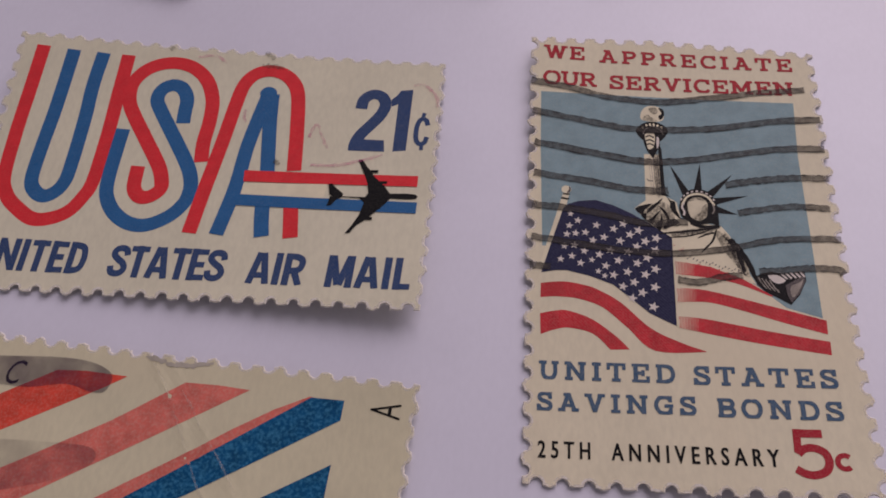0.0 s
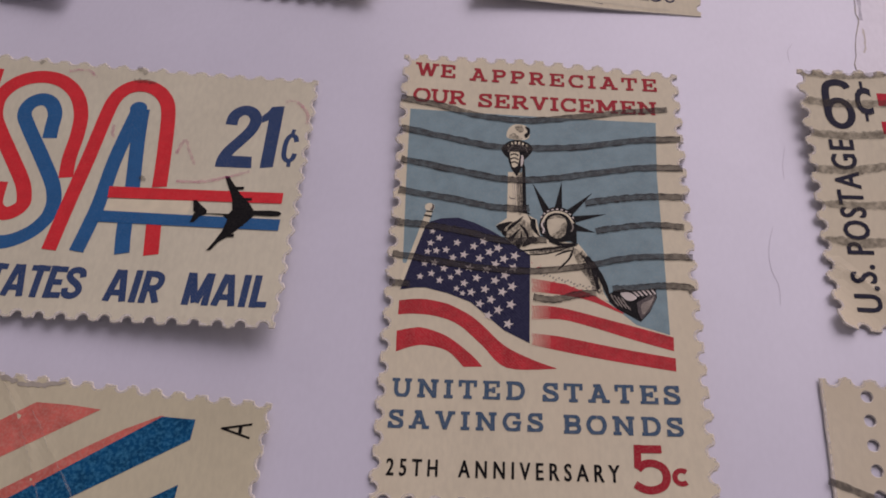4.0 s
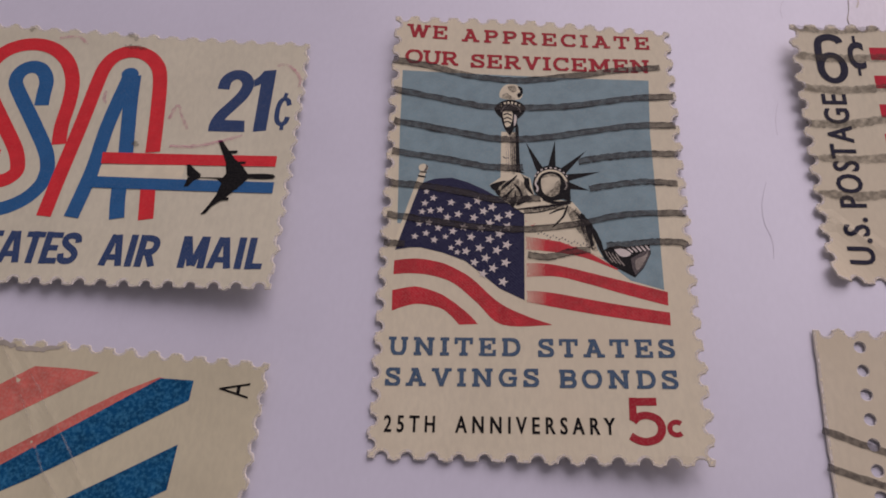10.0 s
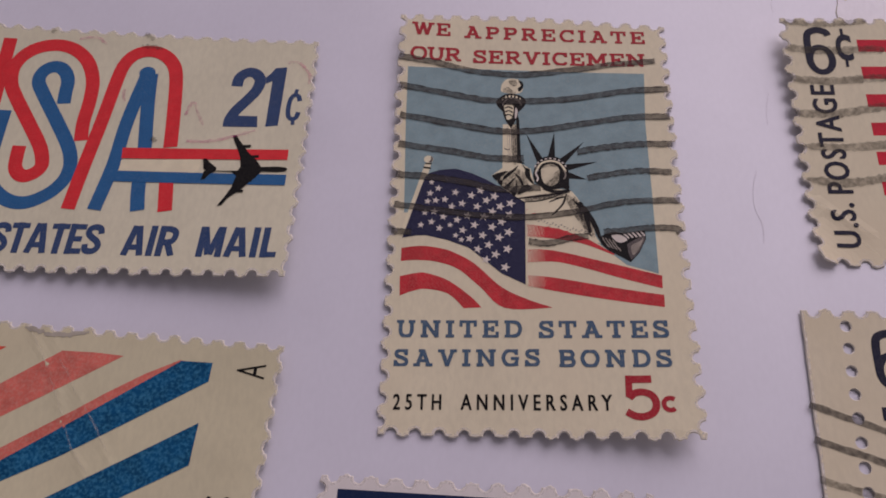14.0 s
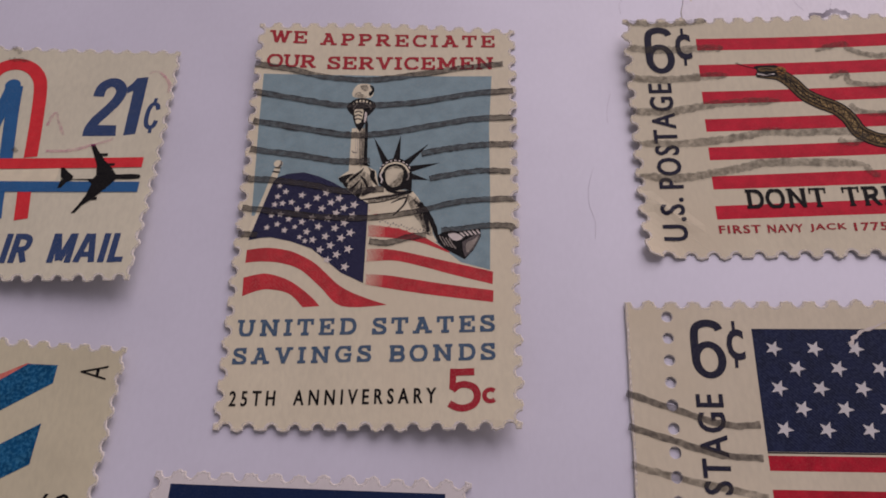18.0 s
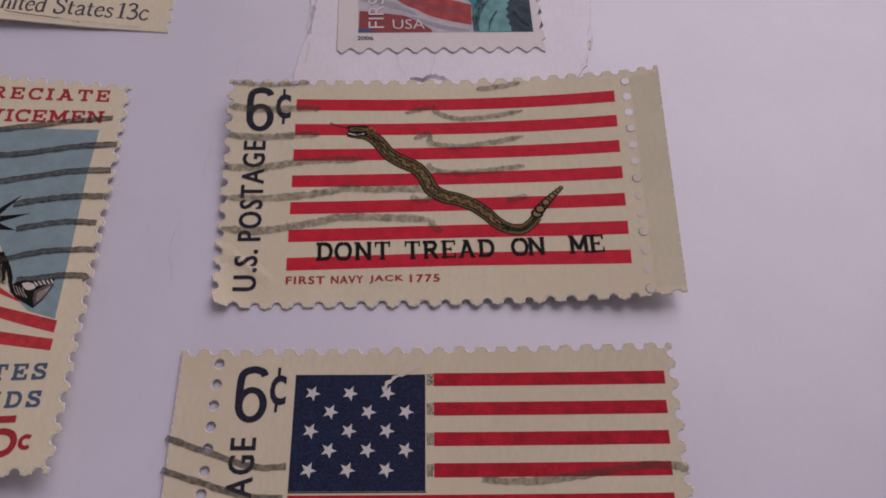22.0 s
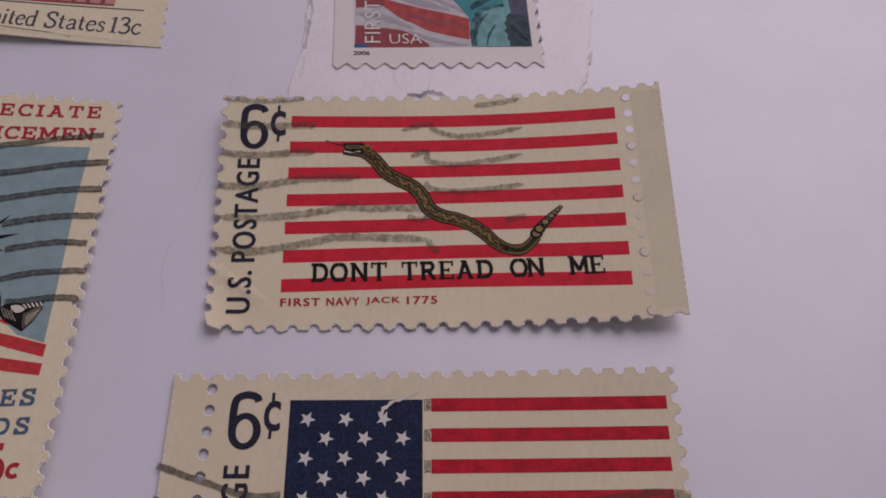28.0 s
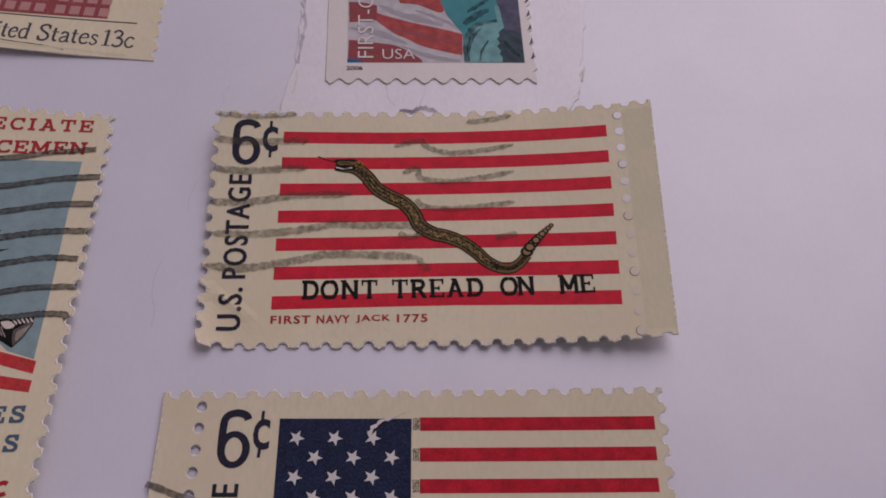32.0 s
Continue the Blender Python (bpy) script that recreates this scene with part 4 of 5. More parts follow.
for k, points in enumerate(WAVES):
    line = curve_through(points, max(4, 60 // len(points)))
    w = 0.66 if k < 6 else 0.6
    outer = stroke(line, w, 0.17, 20 + k)
    mark = printed("postmark_line", [outer], M_CANCEL, sv, 9, "smudged grey wavy postmark")
    printed("postmark_rim", [outer, stroke(line, w - 0.2, 0.14, 30 + k)], M_RIM, sv, 10, parent=mark)

# ---- stamp: six cent, striped jack ----
def crease(x, y):
    d = abs((x + 17.3) * 0.585 + (y + 8.6) * 0.81)
    return 0.11 * math.exp(-(d / 0.4) ** 2) * max(0, min(1, (-14.6 - x) / 1.2)) + 0.5 * max(0, (-(x + 17.2) - 0.6 * (y + 10.6)) / 3) ** 2


dt = stamp("postage_stamp", 43.53, 6.53, -0.6, bent(20, 12.5, 0.2, 1.6, 0, 0.0, 0, 1.5, crease),
           "used six cent stamp with red stripes and gummed side margin")
holes = [oval(20.5 - 1.0 * (k + 0.2) / 12.6, 11.2 - 1.975 * k, 0.47, 0.49, 12) for k in range(13)]
dt_edge = cut_outline([(-19.1, -12.85), (19.0, -13.25), (22.75, -13.0), (24.1, 12.95), (20.6, 12.75), (4.0, 12.25), (-20.0, 11.95), (-20.05, -11.7), (-19.75, -12.5)], (1, 0.6, 0, 0.9, 1, 1, 1, 0, 0), 2)
paper("paper", [dt_edge], M_PAPER, dt, cell=0.7)
torn_fringe(dt_edge, dt)
# Margin right of the holes, evenly a little darker than the stamp paper.
gum = [(21.0, 11.8), (20.05, -12.35), (22.76, -12.35), (24.02, 12.1)]
printed("margin", [gum], M_GUM, dt, 0.5, "slightly darker blank gummed margin strip")
for k, line in enumerate((((-20.0, -6.74), (-18.39, -7.72), (-16.31, -9.32), (-14.51, -10.73)), ((-16.22, -10.7), (-15.18, -11.8), (-14.5, -12.4)))):
    printed("crease", [stroke(curve_through(line, 7), 0.17 - 0.07 * k, 0.4, 7, lambda s: 1.1 - s)], M_CREASE, dt, 6, "worn crease with painted highlight")
for k, ring in enumerate(holes):
    cx, cy = np.mean(ring, 0)
    printed("punch_ring", [ring, oval(cx, cy, 0.40, 0.42, 12)], M_GREY if k % 3 == 0 else M_STARS, dt, 1.5)
    # First three discs are added: white stand-ins for lit sheet seen through open holes.
    printed("hole_disc", [oval(cx + 0.03, cy + 0.02, 0.43, 0.45, 12)], M_ENVELOPE if k < 3 else M_WHITE if k < 6 else M_PALE, dt, 3.0, "disc at a punched hole, white for the open ones, else loose paper")
for k in range(7):
    left, middle, right = 9.71 - 2.945 * k, 9.84 - 2.945 * k, 10.15 - 3.09 * k
    x0, x1 = -13.25 - 0.06 * k, 19.24 - 0.155 * k
    printed("stripe", [curve_through([(x0, left - 1.31), (3, middle - 1.39), (x1 - 0.08, right - 1.43)], 3) + curve_through([(x1, right), (3, middle), (x0, left)], 3)], M_CRIMSON, dt, 1)
numeral_six(-18.15, 5.86, -15.45, 11.0, 0.66, M_NAVY, dt)
lettering("c", -15.28, 7.4, -13.78, 10.25, M_NAVY, dt, 4, bold=0.012, name="cent_sign")
printed("cent_bar", [stroke([(-14.5, 6.72), (-14.47, 7.65)], 0.26)], M_NAVY, dt, 4)
printed("cent_bar", [stroke([(-14.52, 10.0), (-14.5, 10.9)], 0.26)], M_NAVY, dt, 4)
lettering("POSTAGE", -18.25, -6.15, -16.08, 4.78, M_NAVY, dt, 4, turn=90, bold=0.026, gap=1.16, label="navy upright word")
lettering("U.S.", -18.38, -11.25, -16.25, -7.05, M_NAVY, dt, 4, turn=90, bold=0.026, gap=1.1, label="navy upright letters")
for text, x0, x1 in (("DONT", -10.97, -3.98), ("TREAD", -2.7, 5.71), ("ON", 7.24, 10.55), ("ME", 12.58, 16.0)):
    slab_word(text, x0, -8.32 - 0.006 * (x0 + 11), x1, -6.42 - 0.006 * (x0 + 11), M_BLACK, dt, 4, stem=0.225, foot=0.095, slope=-0.006, wide=0.82, serif=0.72, label="black serif word")
for text, x0, x1 in (("FIRST", -13.6, -10.04), ("NAVY", -9.49, -6.51), ("JACK", -5.96, -2.86), ("1775", -2.27, 0.49)):
    lettering(text, x0, -10.64 - 0.01 * (x0 + 13.6), x1, -9.86 - 0.01 * (x0 + 13.6), M_RED_TEXT, dt, 3, bold=0.03, gap=1.2, slope=-0.010, label="small red word")
SPINE = curve_through([(-8.03, 5.93), (-7.12, 5.73), (-6.09, 5.52), (-5.06, 4.70), (-4.05, 3.28), (-2.82, 2.40), (-1.48, 1.64), (-0.61, 0.63), (0.02, -0.81), (1.21, -1.69), (2.64, -2.12), (4.05, -2.81), (5.26, -3.81), (6.18, -4.80), (7.23, -5.47), (8.36, -5.65), (9.28, -5.14), (10.01, -4.30)], 5)


def thick(s):
    return 0.76 + 0.36 * math.sin(math.pi * min(1, 0.12 + s * 0.92)) if s > 0.1 else 0.95


emblem = printed("emblem_outline", [stroke(SPINE, 1.36, 0.02, 3, thick)], M_BLACK, dt, 3, "wavy brown emblem with dark outline")
printed("emblem_body", [stroke(SPINE, 1.10, 0.04, 3, thick)], M_BROWN, dt, 4, parent=emblem)


def along(k, side, width):
    a, b = np.array(SPINE[max(k - 1, 0)]), np.array(SPINE[min(k + 1, len(SPINE) - 1)])
    d = (b - a) / np.linalg.norm(b - a)
    return tuple(np.array(SPINE[k]) + np.array((-d[1], d[0])) * side * width * thick(k / len(SPINE)))


last = len(SPINE) - 1
for side in (-1, 1):
    # crossing lattice lines, and a dark line along each flank
    printed("emblem_lattice", [stroke([along(k, side * (1 if k // 2 % 2 else -1), 0.42) for k in range(8, last - 14, 2)], 0.12, 0.3, 5 + side)], M_BLACK, dt, 6 + 0.4 * side, parent=emblem)
    printed("emblem_flank", [stroke([along(k, side, 0.34 if 16 < k < last - 18 else 0.19) for k in range(4, last)], 0.09, 0.6, 15 + side)], M_BLACK, dt, 7 + 0.4 * side, parent=emblem)
printed("emblem_flank", [stroke([along(k, 0, 0) for k in range(last - 22, last)], 0.12, 0.5, 18)], M_BLACK, dt, 8, parent=emblem)
printed("emblem_flank", [stroke([along(k, 0, 0) for k in range(12, 26)], 0.12, 0.5, 19)], M_BLACK, dt, 8, parent=emblem)
for k in range(13, last - 16, 2):
    m, d = np.array(along(k, 0.5 if k % 4 == 1 else -0.5, 0.22)), np.array(SPINE[k + 1]) - np.array(SPINE[k - 1])
    d = d / np.linalg.norm(d)
    nrm = np.array((-d[1], d[0]))
    printed("emblem_mark", [[tuple(m - d * 0.33), tuple(m + nrm * 0.19), tuple(m + d * 0.33), tuple(m - nrm * 0.19)]], M_GOLD_CELL, dt, 5, parent=emblem)
printed("emblem_end", [curve_through([(-8.18, 6.5), (-7.13, 6.6), (-6.13, 6.54), (-5.73, 5.98), (-6.03, 5.48), (-7.03, 5.28), (-8.18, 5.5), (-7.98, 5.98)], 3, True)], M_BLACK, dt, 5, parent=emblem)
printed("emblem_end_face", [curve_through([(-7.88, 6.3), (-7.13, 6.36), (-6.33, 6.28), (-6.23, 5.98), (-6.93, 5.9), (-7.73, 5.93)], 3, True)], M_BROWN, dt, 6, parent=emblem)
printed("emblem_end_line", [stroke(curve_through([(-8.03, 5.66), (-7.23, 5.5), (-6.43, 5.62)], 4), 0.13)], M_STARS, dt, 6, parent=emblem)
printed("emblem_band", [curve_through([(-6.23, 6.23), (-5.73, 6.38), (-5.33, 6.08), (-5.48, 5.63), (-5.93, 5.48), (-6.18, 5.73)], 3, True)], M_AMBER, dt, 7, parent=emblem)
printed("emblem_tip", [stroke(curve_through([(-9.83, 6.92), (-9.13, 6.58), (-8.13, 6.28)], 4), 0.09)], M_BLACK, dt, 4, parent=emblem)
for line in ([(-6.1, 6.25), (-5.75, 5.9), (-5.5, 5.65)], [(-5.6, 6.2), (-5.75, 5.9), (-6.05, 5.6)], [(-6.25, 5.95), (-5.8, 6.0), (-5.4, 5.9)], [(-7.6, 6.15), (-7.1, 6.2), (-6.6, 6.05)]):
    printed("emblem_band_line", [stroke(curve_through(line, 4), 0.10, 0.4, 6)], M_BLACK, dt, 8, parent=emblem)
for k in range(9):
    s = k / 8
    x, y, r = 10.04 + 2.54 * s, -3.99 + 2.74 * s ** 0.85, 0.62 - 0.36 * s
    printed("emblem_bead", [oval(x, y, r, 0.92 * r, 12)], M_BLACK, dt, 5 + 3 * (k % 2), parent=emblem)
    printed("emblem_bead_face", [oval(x, y, 0.60 * r, 0.55 * r, 10)], M_BEAD, dt, 6.5 + 3 * (k % 2), parent=emblem)
def cancel_line(seed, width, *line):
    printed("postmark_line", [stroke(curve_through(line, 16), width, 0.22, seed, lambda s: min(1, 0.35 + 9 * s, 0.3 + 7 * (1 - s)))], M_CANCEL_PALE, dt, 9, "faint grey postmark")


cancel_line(40, 0.6, (-19.8, 11.6), (-17, 11.35), (-14.5, 11.5), (-12.0, 11.75))
cancel_line(41, 0.78, (-19.9, 8.7), (-16.8, 8.45), (-13, 8.6), (-10.8, 8.65))
cancel_line(42, 0.78, (-19.8, 5.4), (-16.6, 5.15), (-13.5, 5.4), (-10.7, 5.6))
cancel_line(43, 0.78, (-19.9, 1.84), (-16.4, 1.76), (-11.7, 2.5), (-6.4, 2.68))
cancel_line(44, 0.78, (-19.8, -1.5), (-15.7, -1.66), (-10.5, -1.1), (-8.3, -0.6), (-5.5, -0.75), (-1.65, -0.8), (0, -1.0))
cancel_line(45, 0.78, (-19.9, -4.73), (-16.5, -5.15), (-12.5, -4.54), (-10.5, -4.2), (-8.3, -3.8), (-2.8, -4.0), (-0.1, -4.3))
cancel_line(46, 0.6, (-2.3, 8.1), (0.35, 8.8), (0.9, 8.1), (3.2, 7.3), (6.7, 7.6), (9.7, 8.2))
cancel_line(47, 0.6, (-1.5, 5.0), (-0.05, 5.5), (0.3, 4.4), (3.05, 4.0), (6.5, 4.4), (9.5, 5.0))
cancel_line(48, 0.6, (-0.2, 2.1), (0.4, 1.3), (2.9, 0.9), (6.9, 1.2), (9.3, 1.45))
cancel_line(49, 0.6, (7.2, -2.4), (8.3, -2.2), (9.3, -2.0))
cancel_line(50, 0.6, (-0.1, -4.3), (0.2, -5.1), (0.95, -5.45))
cancel_line(51, 0.6, (5.1, 10.97), (6.85, 11.2), (8.0, 11.36), (9.7, 11.78))
cancel_line(53, 0.6, (-2.0, -1.7), (-0.6, -2.1), (0.6, -1.15))

# ---- stamp: six cent, starred flag ----
fl = stamp("postage_stamp", 43.47, -22.52, -2.3, bent(20, 12.5, 0.16, 0.2, 1.0, 0.2, 0.6, 0.4),
           "used six cent stamp with starred flag and punched side margin")
fl_holes = [oval(-19.5 - 0.045 * k, 10.25 - 1.86 * k, 0.48, 0.50, 14) for k in range(13)]
fl_edge = cut_outline([(-23.1, -13.6), (20.1, -13.6), (20.0, 11.9), (-22.8, 11.5)], (1, 1, 1, 0), 3)
paper("paper", [fl_edge] + fl_holes, M_PAPER_TAN, fl)
torn_fringe(fl_edge, fl)
printed("star_field", [box(-12.83, -0.72, -1.66, 9.25)], M_FIELD_BLUE, fl, 1, "dark navy star field")
for row in range(5):
    for col in range(3):
        printed("star", [star(-11.3 + 3.19 * col + (1.6 if row % 2 else 0), 7.58 - 1.64 * row, 0.70, 24)], M_STAR_GREY, fl, 3)
rnd = random.Random(21)
for k in range(4):
    y = 9.36 - 2.605 * k
    printed("stripe", [box(-0.95, y - 1.17, 19.05 - 0.12 * k, y)], M_CRIMSON_DEEP, fl, 1)
    dots = [(-1.52 + 0.14 * (d % 4) + rnd.uniform(-0.03, 0.03), y - 0.08 - 0.13 * (d // 4) + rnd.uniform(-0.02, 0.02)) for d in range(32)]
    printed("hatching", [box(px, py - 0.09, px + rnd.uniform(0.06, 0.11), py) for px, py in dots], M_BLACK, fl, 2, "black stippled stripe end")
for k in range(4):
    y = -1.02 - 2.55 * k
    printed("stripe", [box(-12.83, y - 1.15, 18.6, y)], M_CRIMSON_DEEP, fl, 1)
printed("field_rim", [stroke([(-12.83, -0.80), (-1.6, -0.80)], 0.10)], M_BLACK, fl, 2)
numeral_six(-17.8, 5.02, -15.1, 10.0, 0.64, M_NAVY, fl, 3)
lettering("c", -14.95, 6.57, -13.55, 9.2, M_NAVY, fl, 3, bold=0.012, name="cent_sign")
printed("cent_bar", [stroke([(-14.35, 5.92), (-14.3, 6.82)], 0.26)], M_NAVY, fl, 3)
printed("cent_bar", [stroke([(-14.27, 8.95), (-14.25, 9.9)], 0.26)], M_NAVY, fl, 3)
lettering("POSTAGE", -17.85, -7.5, -15.7, 3.75, M_NAVY, fl, 3, turn=90, bold=0.026, gap=1.16, label="navy upright word")
lettering("U.S.", -17.85, -12.65, -15.7, -8.25, M_NAVY, fl, 3, turn=90, bold=0.026, gap=1.1, label="navy upright letters")
for k, line in enumerate((((-23.2, 3.75), (-19.7, 2.55), (-15.7, 1.3), (-13.1, 1.35)), ((-23.2, 1.06), (-19.2, -0.2), (-16.3, -1.05), (-13.2, -1.25)),
                          ((-23.2, -1.93), (-19.2, -2.94), (-13.2, -4.2)), ((-23.2, -5.0), (-19.2, -6.0), (-13.2, -7.2)))):
    printed("postmark_line", [stroke(curve_through(line, 9), 0.55, 0.2, 60 + k)], M_CANCEL if k < 2 else M_CANCEL_PALE, fl, 6, "grey wavy postmark")
for k, line in enumerate((((3.0, 0.2), (5.8, 0.0), (9.7, 0.25), (14.6, 1.0), (18.0, 1.26), (20.0, 0.85)), ((2.6, -2.2), (5.9, -2.6), (8.6, -2.55), (11.2, -2.25)), ((4.0, -4.8), (8, -5.2), (14, -4.6)))):
    printed("postmark_line", [stroke(curve_through(line, 9), 0.62, 0.25, 70 + k)], M_CANCEL_PALE, fl, 6, "faint grey postmark")
printed("scratch", [stroke(curve_through([(-5.3, 8.0), (-4.4, 8.9), (-3.0, 9.5), (-1.9, 10.0)], 6), 0.34, 0.7, 9, lambda s: 1.2 - s)], M_STARS, fl, 5, "rubbed pale scratch")

# ---- stamp: twenty-one cent air mail ----
am = stamp("postage_stamp", -40.55, 6.7, -3.3, bent(20, 12.5, 0.16, 3.0, 0.4, 0.2, 2.0),
           "air mail stamp with interlaced red and blue letters, one corner lifted")
am_edge = cut_outline([(-20.3, -12.81), (20.71, -12.9), (19.95, 12.71), (-20.39, 12.56)], (1, 0.5, 0.55, 1), 4)
paper("paper", [am_edge], M_PAPER_AIR, am)
torn_fringe(am_edge, am)
for text, x0, x1, y in (("UNITED", -18.5, -8.1, -11.1), ("STATES", -6.2, 4.15, -11.15), ("AIR", 5.95, 10.9, -11.2), ("MAIL", 12.65, 19.65, -11.2)):
    slab_word(text, x0, y, x1, y + 2.98, M_NAVY_TEXT, am, 2, stem=0.215, foot=0.175, wide=0.92, font=SANS, label="bold navy capitals")
two = printed("numeral", [stroke(curve_through([(12.89, 7.08), (13, 8.11), (13.7, 8.75), (14.53, 8.6), (15.03, 7.77), (14.79, 6.59), (14.08, 5.42), (13.28, 4.24), (12.92, 3.26), (12.93, 2.47)], 6), 1.08)], M_NAVY_TEXT, am, 2, "bold navy numeral two", cell=0.6)
printed("numeral_foot", [[(12.44, 2.43), (15.63, 2.48), (15.43, 3.71), (12.83, 3.71)]], M_NAVY_TEXT, am, 2.4, parent=two)
printed("numeral", [[(16.36, 2.54), (17.51, 2.71), (17.36, 9.52), (16.25, 9.36), (15.94, 8.75), (15.5, 8.26), (15.63, 7.5), (16.18, 7.82)]], M_NAVY_TEXT, am, 2, "bold navy numeral one")
cent = printed("cent_sign", [stroke(curve_through([(19.14, 5.57), (18.95, 6.11), (18.55, 6.26), (18.24, 5.72), (18.18, 4.73), (18.31, 3.85), (18.7, 3.46), (19.07, 3.71), (19.18, 4.29)], 5), 0.44)], M_NAVY_TEXT, am, 2, "navy cent sign", cell=0.5)
for a, b in (((18.59, 6.26), (18.7, 6.94)), ((18.86, 2.82), (18.8, 3.51))):
    printed("cent_bar", [stroke([a, b], 0.34)], M_NAVY_TEXT, am, 2.5, parent=cent)
BAND = 1.30


def letter_band(mat, layer, line, label=""):
    return printed("letter_band", [stroke(curve_through(line, 8), BAND)], mat, am, layer, label)


letter_band(M_AIR_RED, 1, [(-17.96, 11.34), (-18.11, 7.17), (-18.26, 2.47), (-18.12, -2.14), (-17.35, -4), (-16.19, -5.08), (-14.44, -6.11), (-12.87, -6.06), (-11.3, -5.28), (-10.35, -3.81), (-9.84, -2.1), (-9.74, 2.51), (-9.8, 6.68), (-9.8, 11.14)])
letter_band(M_AIR_BLUE, 1, [(-15.03, 11.19), (-15.24, 5.02), (-15.49, 0.9), (-15.52, -2.24), (-14.95, -3.41), (-13.93, -3.91), (-12.99, -3.42), (-12.44, -2.44), (-12.28, -0.87), (-12.27, 4.13), (-12.38, 7.66), (-12.19, 11.14)])
letter_band(M_AIR_BLUE, 2, [(-3.1, 4.3), (-3.2, 5.5), (-3.3, 6.9), (-3.95, 8.0), (-4.9, 8.3), (-5.8, 7.75), (-6.05, 6.65), (-5.35, 5.35), (-3.3, 2.4), (-1.6, -0.15), (-0.95, -1.7), (-0.85, -2.8), (-1.1, -3.9), (-2.1, -5.2), (-3.85, -6.15), (-5.55, -6.05), (-7.15, -5.05), (-8.2, -3.5), (-8.5, -1.75), (-8.5, 1.15), (-8.45, 3.3)])
letter_band(M_AIR_RED, 3, [(-0.5, 0.4), (-0.75, 2.35), (-0.7, 4.8), (-0.94, 7.05), (-1.85, 9.05), (-3.3, 10.3), (-4.95, 10.72), (-6.65, 10.4), (-8.0, 9.45), (-8.75, 7.95), (-8.55, 6.15), (-7.7, 4.65), (-5.9, 2.1), (-4.2, -0.35), (-3.55, -1.95), (-3.6, -2.7), (-4.2, -3.3), (-4.95, -3.5), (-5.6, -3.13), (-5.98, -2.4), (-6.1, -0.95), (-6.1, -0.4)])
letter_band(M_AIR_RED, 4, [(0.1, -6.72), (0.43, -2.6), (0.98, 2.75), (1.36, 7.07), (1.68, 8.93), (2.42, 10.11), (3.6, 10.65), (4.92, 10.5), (6.08, 9.67), (6.85, 8.15), (7.45, 4.41), (8, -0.01)])
letter_band(M_AIR_RED, 4, [(8.36, -3.21), (8.68, -4.98), (8.99, -6.74)])
letter_band(M_AIR_BLUE, 5, [(2.52, -6.74), (3.14, -2.14), (3.31, 1.93), (3.61, 4.67), (4.1, 7.95)])
letter_band(M_AIR_BLUE, 5.5, [(5.67, -0.28), (5.19, 2.66), (4.79, 5.35), (4.5, 8.05)])
printed("letter_band", [oval(4.1, 8.15, 0.78, 0.72, 18)], M_AIR_BLUE, am, 6)
letter_band(M_AIR_BLUE, 5, [(5.87, -3.21), (6.13, -4.98), (6.49, -6.74)])
printed("letter_gap", [[(3.79, -1.5), (11.19, -1.25), (11.16, -2.72), (3.77, -2.72)]], M_LIGHT, am, 6)
printed("tail_stripe", [[(3.74, -1.37), (19.02, -1.1), (18.98, 0.01), (3.61, -0.22)]], M_AIR_RED, am, 7, "red stripe")
printed("tail_stripe", [[(3.02, -3.8), (19.24, -3.85), (19.21, -2.72), (3.13, -2.67)]], M_AIR_BLUE, am, 7, "blue stripe")
plane = printed("aeroplane", [[(12.44, -2.43), (14.69, -2.39), (14.91, -1.99), (14.67, -0.91), (14.22, 0.07), (13.53, 1.47), (13.89, 1.49), (14.3, 0.91), (14.78, 0.32), (15.31, -0.35), (15.7, -0.71), (16.23, -1.2), (16.77, -1.94), (18.22, -1.87), (18.96, -1.93), (19.2, -2.11), (19.05, -2.35),
                               (18.31, -2.44), (16.89, -2.41), (16.44, -3.11), (15.74, -3.9), (15.25, -4.49), (14.35, -5.29), (13.95, -6.01), (13.56, -6.1), (14.01, -5.27), (14.47, -4.19), (14.68, -2.97), (14.2, -2.52), (12.44, -2.49)]], M_BLACK, am, 9, "black aeroplane silhouette")
for ring in ([(11.56, -2.23), (11.33, -1.2), (11.6, -1.15), (12.11, -1.64), (12.74, -2.13), (12.73, -2.45), (11.95, -2.53)], [(11.66, -2.48), (12.73, -2.48), (12.24, -2.8), (11.89, -3.37), (11.52, -3.44), (11.61, -2.97)]):
    printed("tail_fin", [ring], M_BLACK, am, 10, parent=plane)
for x, y in ((14.73, 0.28), (15.65, -0.84), (15.46, -3.46), (14.9, -4.56)):
    printed("engine", [stroke([(x, y), (x + 0.72, y + 0.04)], 0.27)], M_BLACK, am, 10, parent=plane)
for k, line in enumerate((((8.67, 3.55), (9.14, 5.02), (9.8, 3.84), (10.56, 2.47)), ((9.36, 0.66), (11.22, 0.71), (12.79, 1.05), (15.55, 2.08)), ((17.38, 9.93), (18.12, 10.13), (18.89, 9.64), (19.66, 8.66), (19.69, 7.58)), ((-3.16, 11.56), (-1.4, 11.85), (-0.43, 11.07)), ((2.36, 6.18), (2.4, 5.4), (2.68, 4.81)))):
    printed("pen_mark", [stroke(curve_through(line, 8), 0.26, 0.5, 80 + k)], M_PINK, am, 12, "faint pink pen mark")
